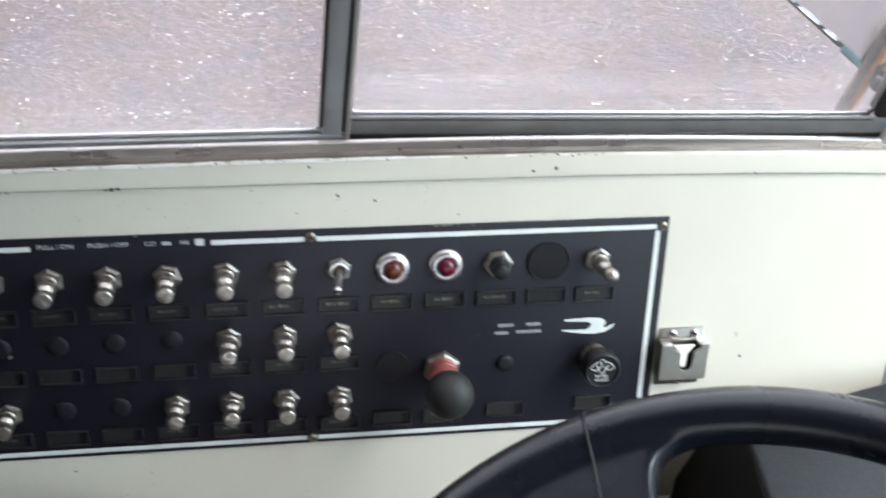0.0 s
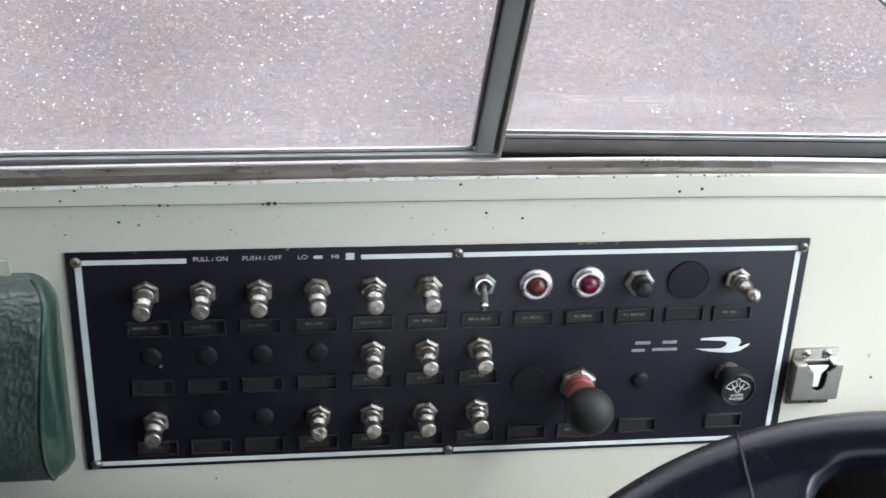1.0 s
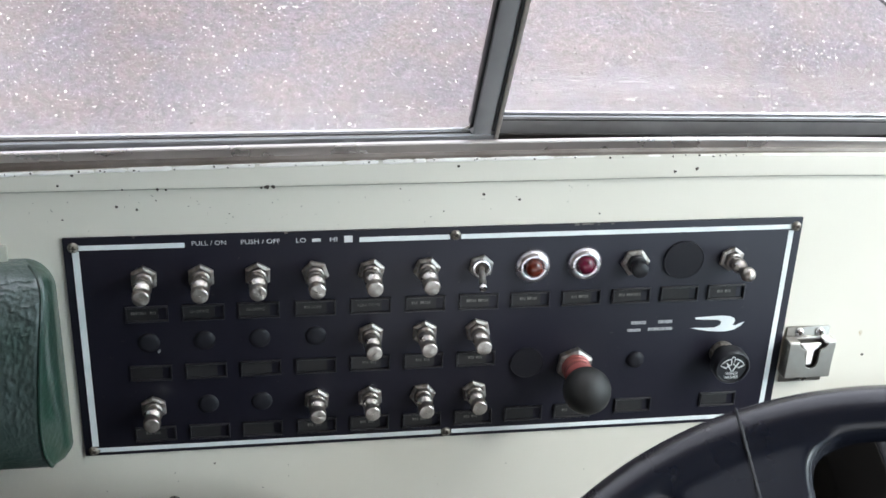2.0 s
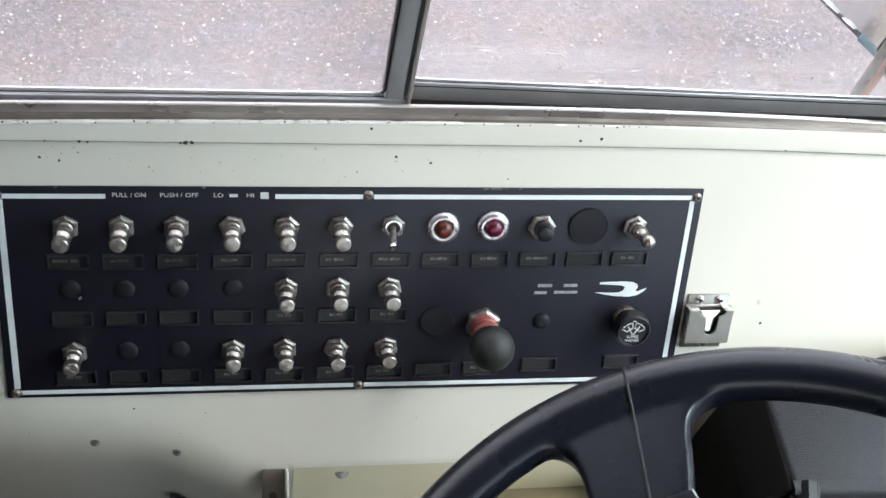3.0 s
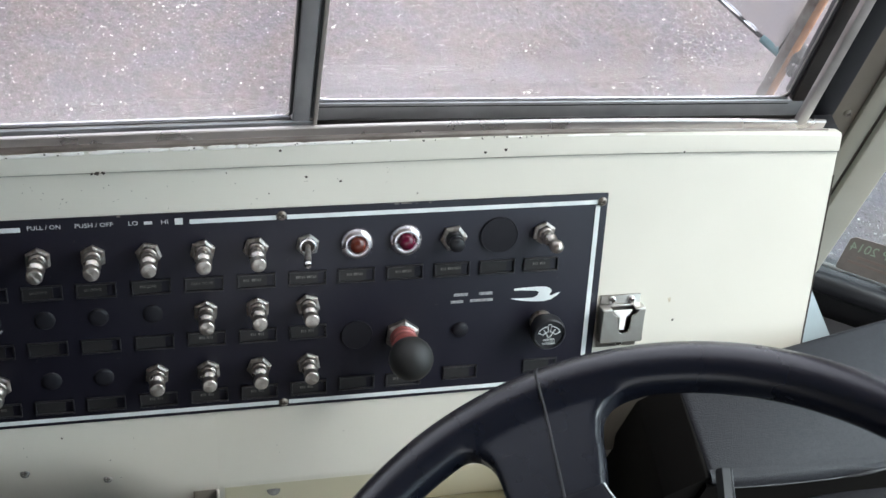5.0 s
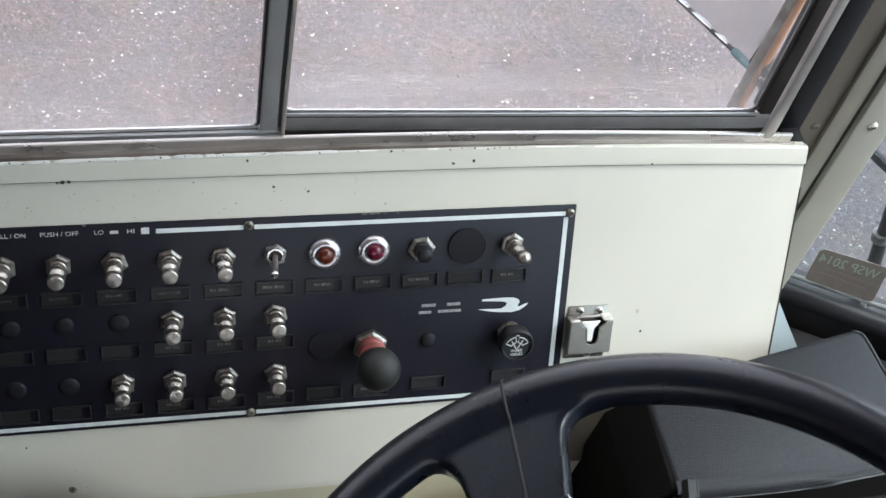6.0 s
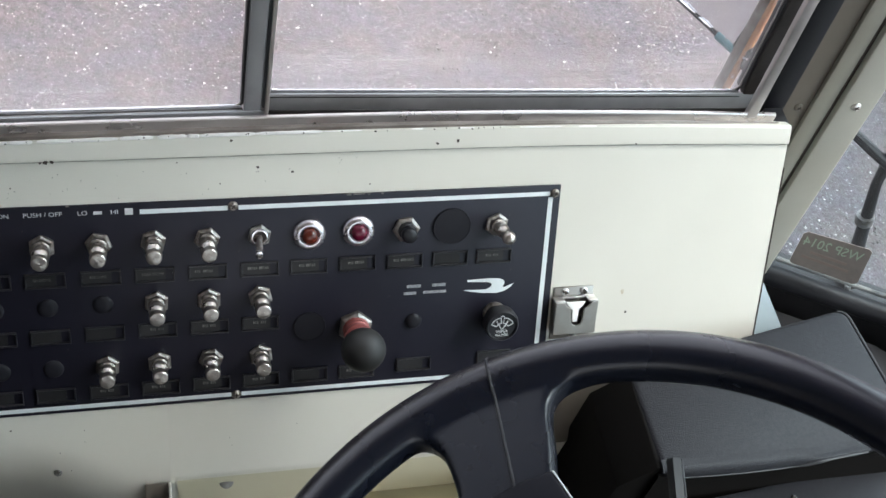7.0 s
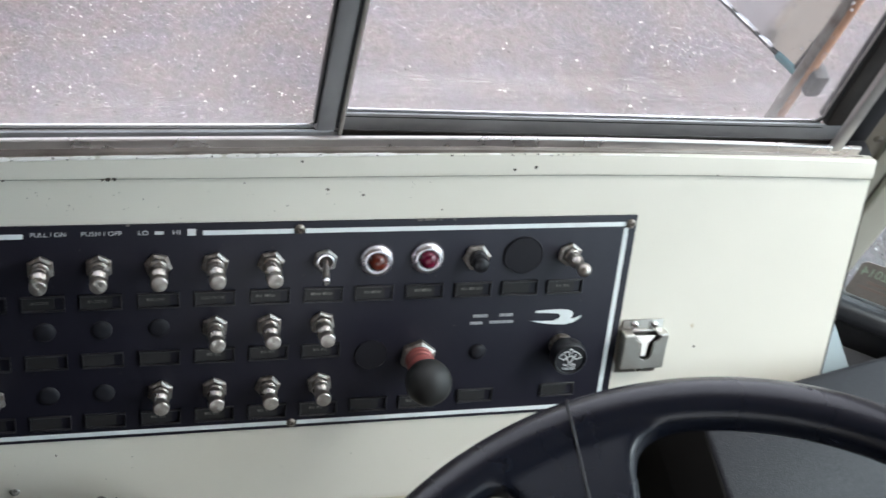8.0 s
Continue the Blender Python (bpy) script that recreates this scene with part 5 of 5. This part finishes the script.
# words along the top edge
DT = -T - 0.0002
for text, x, w in (("PULL / ON", 0.0753, 0.0192), ("PUSH / OFF", 0.1043, 0.0222), ("LO", 0.1274, 0.0056), ("HI", 0.1462, 0.0042)):
    lettering(text, 0.0040, M_INK, plate, pose(x, DT, -0.0001, 90, 0, 0), "lettering", f"white capitals", w)
part("low_mark", box(0.1338, 0.1388, DT, DT + 0.0003, -0.0012, 0.0008), M_INK, plate, "white low-position mark")
part("high_mark", box(0.1523, 0.1572, DT, DT + 0.0003, -0.0022, 0.0020), M_INK, plate, "white high-position mark")

# maker's mark, as plain bars and a swept wing shape
for x0, x1, z0, z1 in ((0.3315, 0.3412, -0.0648, -0.0626), (0.3490, 0.3582, -0.0648, -0.0626), (0.3296, 0.3382, -0.0699, -0.0679), (0.3430, 0.3588, -0.0697, -0.0677)):
    part("maker_bar", box(x0, x1, DT, DT + 0.0003, z0, z1), M_BAR, plate, "pale printed bar")
wing = [(0.3734, -0.0617), (0.3808, -0.0613), (0.3899, -0.0611), (0.3959, -0.0616), (0.3991, -0.0631), (0.4001, -0.0652), (0.3986, -0.0679), (0.4003, -0.0686), (0.4031, -0.0672), (0.4063, -0.0661), (0.4042, -0.0687), (0.4001, -0.0714), (0.3946, -0.0726), (0.3847, -0.072), (0.3767, -0.0706), (0.3711, -0.0691), (0.3805, -0.0694), (0.387, -0.0694), (0.3902, -0.0677), (0.3911, -0.0654), (0.3887, -0.0641), (0.3811, -0.0635), (0.3735, -0.063)]
part("wing_mark", prism(wing, DT, DT + 0.0003), M_STRIPE, plate, "white swept wing mark", smooth=False)

# ---- latch keeper on the console ----
latch = thing("latch_keeper", "polished steel latch keeper screwed beside the switch plate", "latch", m=SLOPE)
part("back_plate", box(0.4366, 0.4660, -0.0016, -0.0001, -0.1130, -0.0718, 0.0013), M_LATCH, latch)
k = [(0.4318, -0.1050), (0.4640, -0.1050), (0.4650, -0.0800), (0.4598, -0.0800), (0.4592, -0.0814), (0.4574, -0.0834), (0.4545, -0.0848), (0.4540, -0.0940), (0.4526, -0.0972), (0.4495, -0.0984), (0.4464, -0.0972),
     (0.4450, -0.0940), (0.4445, -0.0848), (0.4416, -0.0834), (0.4398, -0.0814), (0.4392, -0.0800), (0.4322, -0.0800)]
k = [(0.4357 + (x - 0.4318) * 0.95, z) for x, z in k]
part("cover", prism(k, -0.0102, -0.0088, bevel=0.0004, segs=2), M_LATCH, latch, "front with a keyhole slot", smooth=False)
part("side", box(0.4357, 0.4371, -0.0094, -0.0005, -0.1050, -0.0800, 0.0004), M_LATCH, latch)
part("side", box(0.4658, 0.4672, -0.0094, -0.0005, -0.1050, -0.0800, 0.0004), M_LATCH, latch)
part("floor_plate", box(0.4362, 0.4668, -0.0090, -0.0005, -0.1052, -0.1040, 0.0004), M_LATCH, latch)
# Paler steel on the folds puts their highlight into the colour.
for x0, x1 in ((0.4358, 0.4430), (0.4600, 0.4672)):
    part("top_lip", box(x0, x1, -0.0100, -0.0016, -0.0802, -0.0786, 0.0006), M_STEEL, latch, "folded top edge, paler for its highlight")
part("rear_lip", box(0.4430, 0.4600, -0.0034, -0.0016, -0.0806, -0.0786, 0.0005), M_STEEL, latch)
# White colour stands in for the polished tongue's shine.
part("tongue", prism([(0.4495, -0.0962), (0.4535, -0.0962), (0.4541, -0.0862), (0.4568, -0.0836), (0.4585, -0.0806), (0.4443, -0.0806), (0.4460, -0.0836), (0.4488, -0.0862)], -0.0086, -0.0070, bevel=0.0006), M_WORN, latch, "tongue in the slot, painted white for its shine", smooth=False)
for x, z in ((0.4450, -0.0752), (0.4590, -0.0755), (0.4530, -0.1092)):
    pan_screw(0.0030, 0.0028, M_CHROME, latch, on_panel(x, z, 0.0016, 20))

# ---- steering wheel ----
wheel = thing("steering_wheel", "black vinyl bus steering wheel on a tilted column", "steering wheel", m=pose(0.377, -0.3605, 1.6317, 0, -23.3, 0))
RW, rw = 0.2189, 0.0151


def spoke_outline():
    right = [(-0.0080, 0.1535), (-0.0062, 0.1670), (-0.0056, 0.1780), (-0.0052, 0.1850), (-0.0030, 0.1940), (0.0022, 0.2006), (0.0105, 0.2034), (0.0300, 0.2060)]
    arc = [(0.219 * math.cos(radians(a)), 0.219 * math.sin(radians(a))) for a in range(82, 124, 4)]
    left = [(-0.1130, 0.1800), (-0.1040, 0.1845), (-0.0940, 0.1875), (-0.0830, 0.1875), (-0.0740, 0.1830), (-0.0690, 0.1750), (-0.0662, 0.1660), (-0.0640, 0.1515), (-0.0640, 0.1150), (-0.0120, 0.1150)]
    return right + arc + left


rim_bm = tube([(RW * math.cos(2 * math.pi * k / 160), RW * math.sin(2 * math.pi * k / 160), 0) for k in range(160)], rw, 28, closed=True)
for turn in (-3.2, 176.8):
    sp = prism(spoke_outline(), -0.0125, 0.0085, "xy", 0.0035, 3)
    bmesh.ops.transform(sp, matrix=pose(0, 0, 0, 0, 0, turn), verts=sp.verts)
    tmp = bpy.data.meshes.new("tmp")
    sp.to_mesh(tmp)
    sp.free()
    rim_bm.from_mesh(tmp)
    bpy.data.meshes.remove(tmp)
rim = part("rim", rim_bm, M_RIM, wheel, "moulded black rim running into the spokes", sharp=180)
mod = rim.modifiers.new("blend", "REMESH")
mod.mode, mod.voxel_size, mod.use_smooth_shade = "VOXEL", 0.0017, True
mod = rim.modifiers.new("soften", "SMOOTH")
mod.factor, mod.iterations = 0.5, 22


bpy.context.view_layer.update()
graph = bpy.context.evaluated_depsgraph_get()
rim_now = rim.evaluated_get(graph)


def on_rim(x, y, lift):
    """The height of the moulded rim and spoke under (x, y), in the wheel's own axes."""
    hit, place, _, _ = rim_now.ray_cast(Vector((x, y, 0.05)), Vector((0, 0, -1)))
    return (x, y, (place.z if hit else 0.0) + lift)


def add_spoke(turn):
    m = pose(0, 0, 0, 0, 0, turn)
    line = []
    for k in range(33):
        q = m @ Vector((-0.0352 + 0.0032 * k / 29, 0.2335 - 0.0785 * k / 29, 0))
        line.append(on_rim(q.x, q.y, 0.0001))
    part("seam_groove", tube(line, 0.0008, 8), M_SLOT, wheel, "dark moulding seam")
    part("seam", tube([(x + 0.0007, y, z + 0.0001) for x, y, z in line[6:]], 0.0004, 8), M_SEAM, wheel, "worn lip beside the seam")
    pad = part("hub_pad", prism([(-0.0680, 0.1390), (-0.0530, 0.1425), (-0.0300, 0.1500), (-0.0095, 0.1530), (-0.0002, 0.1300), (0.0230, 0.0900), (0.0450, 0.0), (-0.0950, 0.0), (-0.0800, 0.1160)], -0.0160, 0.0094, "xy", 0.003, 3), M_WHEEL, wheel, sharp=60, at=m)
    part("pad_trim", tube([(-0.0091, 0.1520, 0.0086), (0.0000, 0.1298, 0.0086), (0.0230, 0.0902, 0.0086)], 0.0005, 8), M_STRIPE, pad, "thin pale trim line")


add_spoke(-3.2)
add_spoke(176.8)
part("hub", tube([(0, 0, -0.06), (0, 0, 0.002)], [0.055, 0.075], 40), M_WHEEL, wheel)
column = thing("steering_column", "black steering column below the wheel", "steering column", m=pose(0.377, -0.3605, 1.6317, 0, -23.3, 0))
part("column_tube", tube([(0, 0, -0.69), (0, 0, -0.061)], 0.045, 32), M_DASH, column)
stalk = thing("turn_signal_stalk", "black turn signal stalk on the steering column", "stalk")
part("stalk_arm", tube([(0.455, -0.352, 1.505), (0.4665, -0.290, 1.520), (0.4832, -0.190, 1.5490)], 0.0045, 16), M_SLOT, stalk)
grip = part("stalk_grip", tube([(0.4820, -0.1990, 1.5466), (0.4852, -0.1722, 1.5538), (0.4854, -0.1705, 1.5543)], [0.0056, 0.0054, 0.0046], 6), M_SLOT, stalk, sharp=25)
part("grip_edge", tube([(0.4870, -0.1985, 1.5489), (0.4897, -0.1722, 1.5559)], [0.0006, 0.0008], 8), M_PALE_PLASTIC, grip, "edge painted paler")

# ---- instrument pod ----
pod = thing("instrument_pod", "dark grain-textured plastic instrument pod on the dash", "instrument pod")
top = [(0.4862, -0.1655), (0.5400, -0.1672), (0.5900, -0.1680), (0.6400, -0.1670), (0.6820, -0.1622), (0.6760, -0.1080)]
top += [((1 - f) ** 2 * 0.6706 + 2 * f * (1 - f) * 0.6692 + f * f * 0.6550, -(1 - f) ** 2 * 0.0630 - 2 * f * (1 - f) * 0.0520 - f * f * 0.0550) for f in [k / 7 for k in range(8)]]
top += [(0.4835, -0.0890)]
part("shell", prism(top, 1.348, 1.531, "xy", 0.005, 3), M_POD, pod, sharp=50)
edge = [(x, y, 1.5290) for x, y in top[4:12]]
# Paler tube paints the highlight along the pod's worn corner edge.
part("worn_edge", tube(edge, [0.0013] * 5 + [0.0011, 0.0008, 0.0004], 8), M_PALE_PLASTIC, pod, "rounded worn edge, painted paler for its highlight")
# Black here paints the deep shade under the wheel onto the rear face.
part("instrument_face", prism([(1.5290, 0.4848), (1.5290, 0.50), (1.36, 0.50), (1.36, 0.4550), (1.5050, 0.4622)], -0.165, -0.092, "zx", 0.001), M_MATT, pod, "rear face blackened for the shade under the wheel")
# Black strip fills the gap to imitate its shade.
part("seal_strip", box(0.4858, 0.680, -0.1684, -0.160, 1.40, 1.5222), M_MATT, pod, "black strip put for shade below the lip")


def lip_edge(x):
    """Plan line of the shell's free front edge: it sags forward in the middle and springs back past a kink."""
    f = max(0.0, min(1.0, (x - 0.582) / 0.024))
    f = f * f * (3 - 2 * f)
    return (-0.1702 - 0.0019 * math.sin(math.pi * min(1.0, max(0.0, (x - 0.486) / 0.13)))) * (1 - f) + (-0.1726 + 0.088 * (x - 0.600)) * f, 1.5234 + 0.0068 * f


def lip_ring(x):
    y, z = lip_edge(x)
    back = y + 0.0062
    y = back - 0.0062 * (0.25 + 0.75 * min(1.0, (x - 0.4866) / 0.008))
    return [(back + 0.004, 1.5310), (back, 1.5311), (back - 0.0024, 1.5306), (back - 0.0047, (1.5310 + z) / 2 + 0.0014), (y + 0.0004, z + 0.0012), (y - 0.0004, z - 0.0008), (y + 0.0002, z - 0.0016), (y + 0.0020, z - 0.0016), (back + 0.004, 1.5240)]


part("lip", sweep_x(0.4872, 0.6800, 48, lip_ring), M_POD, pod, "front edge folded over", sharp=70)
# Pale line drawn for the highlight along the lip.
part("lip_edge", tube([(x, lip_edge(x)[0] - 0.0002, lip_edge(x)[1]) for x in [0.4950 + 0.0048 * k for k in range(31)]], [0.0003] + [0.00055] * 18 + [0.0007, 0.0011, 0.0015, 0.0014, 0.0012] + [0.0009] * 7, 8), M_PALE_PLASTIC, pod, "edge painted paler")
lower = part("lower_panel", prism([(0.506, -0.1752), (0.5532, -0.1713), (0.5989, -0.1668), (0.6465, -0.1608), (0.700, -0.1550), (0.72, -0.62), (0.50, -0.62)], 1.470, 1.489, "xy", 0.002), M_POD, pod, "grained lower dash panel")
part("pedestal", box(0.520, 0.700, -0.60, -0.19, 1.30, 1.470, 0.004), M_DASH, pod)
part("pedestal", box(0.540, 0.690, -0.55, -0.10, FLOOR_Z, 1.348, 0.004), M_DASH, pod)
pan_screw(0.0030, 0.0022, M_CHROME, lower, pose(0.5953, -0.1806, 1.489, -90, 0, 20))

# ---- sticker on the windshield ----
stick_at = Matrix.Translation((WS_A.x, WS_A.y, 0)) @ Matrix(((WS_DIR.x, -WS_DIR.y, 0, 0), (WS_DIR.y, WS_DIR.x, 0, 0), (0, 0, 1, 0), (0, 0, 0, 1)))
sticker = thing("windshield_sticker", "faded grey-brown windshield sticker seen from behind", "sticker", m=stick_at)
corners = [(0.0075, 1.4020), (0.0100, 1.3985), (0.0680, 1.3985), (0.0715, 1.4020), (0.0655, 1.4450), (0.0620, 1.4480), (0.0080, 1.4440), (0.0048, 1.4400)]
part("film", prism(corners, -0.0010, -0.0004), M_STICKER, sticker, smooth=False)
mirrored = Matrix.Translation((0.0345, -0.0013, 1.4335)) @ pose(0, 0, 0, 90, 0, 0) @ pose(0, 0, 0, 0, 0, 3) @ Matrix.Diagonal((-1, 1, 1, 1))
lettering("WSP 2014", 0.0165, M_STICKER_INK, sticker, mirrored, "lettering", "pale green print, mirrored", 0.053)
for z, w in ((1.4205, 0.017), (1.4125, 0.022)):
    part("print_bar", box(0.036 - w, 0.036 + w, -0.0014, -0.0010, z - 0.0016, z + 0.0016), M_STICKER_INK2, sticker, "small rust-coloured print")

# ---- wiper outside the windshield ----
wiper = thing("windshield_wiper", "black windshield wiper arm with a steel joint, outside the glass", "wiper", m=stick_at)
part("arm", tube([(0.086, 0.032, 1.340), (0.0700, 0.032, 1.388), (0.0560, 0.032, 1.445), (0.0445, 0.032, 1.492), (0.0400, 0.034, 1.530), (0.034, 0.036, 1.60)], [0.0078, 0.0072, 0.0058, 0.0048, 0.0045, 0.0045], 12), M_SLOT, wiper)
part("joint", tube([(0.0546, 0.031, 1.446), (0.0524, 0.031, 1.455)], [0.0082, 0.0080], 14), M_NUT, wiper, "bare steel joint")
part("drive_rod", tube([(0.074, 0.020, 1.372), (0.0805, 0.020, 1.350)], 0.003, 8), M_ALU, wiper)
hose = thing("washer_hose", "black washer hose looped outside the glass", "hose", m=stick_at)
part("hose_tube", tube([(-0.03, 0.03, 1.552), (0.0056, 0.03, 1.5397), (0.0247, 0.03, 1.5291), (0.0406, 0.032, 1.5195), (0.06, 0.034, 1.505), (0.07, 0.034, 1.47)], 0.0048, 10), M_SLOT, hose)

# ---- side mirror outside ----
mirror = thing("side_mirror", "rectangular side mirror with a black rim on a rusty pole", "mirror")
edge = Vector((0.6636 - 0.6978, 0.3198 - 0.2498, 0)).normalized()
base = Vector((0.6985, 0.2510, 1.503))
mir_m = Matrix(((edge.x, -edge.y, 0, base.x), (edge.y, edge.x, 0, base.y), (0, 0, 1, base.z), (0, 0, 0, 1))) @ pose(0, 0, 0, 12, 0, 0)
mirror.matrix_world = mir_m
part("glass", box(0.0, 0.235, 0.0, 0.003, 0.0, 0.36, 0.0), M_MIRROR, mirror, "grey mirror glass")
part("back_shell", box(-0.002, 0.237, -0.014, -0.0005, -0.002, 0.362, 0.004), M_RUBBER, mirror)
part("rim", tube([(0, 0.001, -0.003), (0.238, 0.001, -0.003), (0.238, 0.001, 0.363), (0, 0.001, 0.363)], 0.0042, 12, closed=True), M_SLOT, mirror, "black glossy rim")
# Chrome slivers imitate the broken highlight on the black rim.
for a, b in ((0.030, 0.046), (0.052, 0.078), (0.084, 0.102), (0.110, 0.150), (0.158, 0.180), (0.186, 0.233)):
    part("rim_bead", tube([(a, 0.0044, -0.0010), ((a + b) / 2, 0.0046, -0.0008), (b, 0.0044, -0.0010)], [0.0007, 0.0014, 0.0007], 10), M_CHROME, mirror, "chrome sliver standing in for a highlight on the rim")
# Teal colour imitates the bus body reflected in the rim.
part("rim_chip", tube([(-0.004, 0.0016, -0.003), (0.022, 0.0014, -0.003)], 0.0046, 12), M_TEAL, mirror, "teal sleeve imitating a reflection at the corner")
inv = mir_m.inverted()
pole_line = [Vector(p) for p in ((0.678, 0.235, 1.20), (0.690, 0.235, 1.464), (0.6955, 0.235, 1.585), (0.700, 0.235, 1.68), (0.709, 0.235, 1.90))]
pole_pts = [inv @ p for p in pole_line]
part("pole", tube(pole_pts, 0.0068, 18), M_POLE, mirror, "weathered grey steel pole")
part("rust_streak", tube([inv @ (p + Vector((0.0014, -0.0044, 0))) for p in pole_line[1:]], 0.0046, 12), M_RUST, mirror, "orange rust running down the pole")
part("clamp", box(-0.002, 0.014, -0.012, 0.010, -0.014, 0.012, 0.004), M_SLOT, mirror, "black pole clamp", at=inv @ Matrix.Translation((0.6945, 0.229, 1.514)))
part("bracket_arm", tube([pole_pts[0], mir_m.inverted() @ Vector((0.66, 0.09, 1.16))], 0.010, 12), M_RUBBER, mirror)
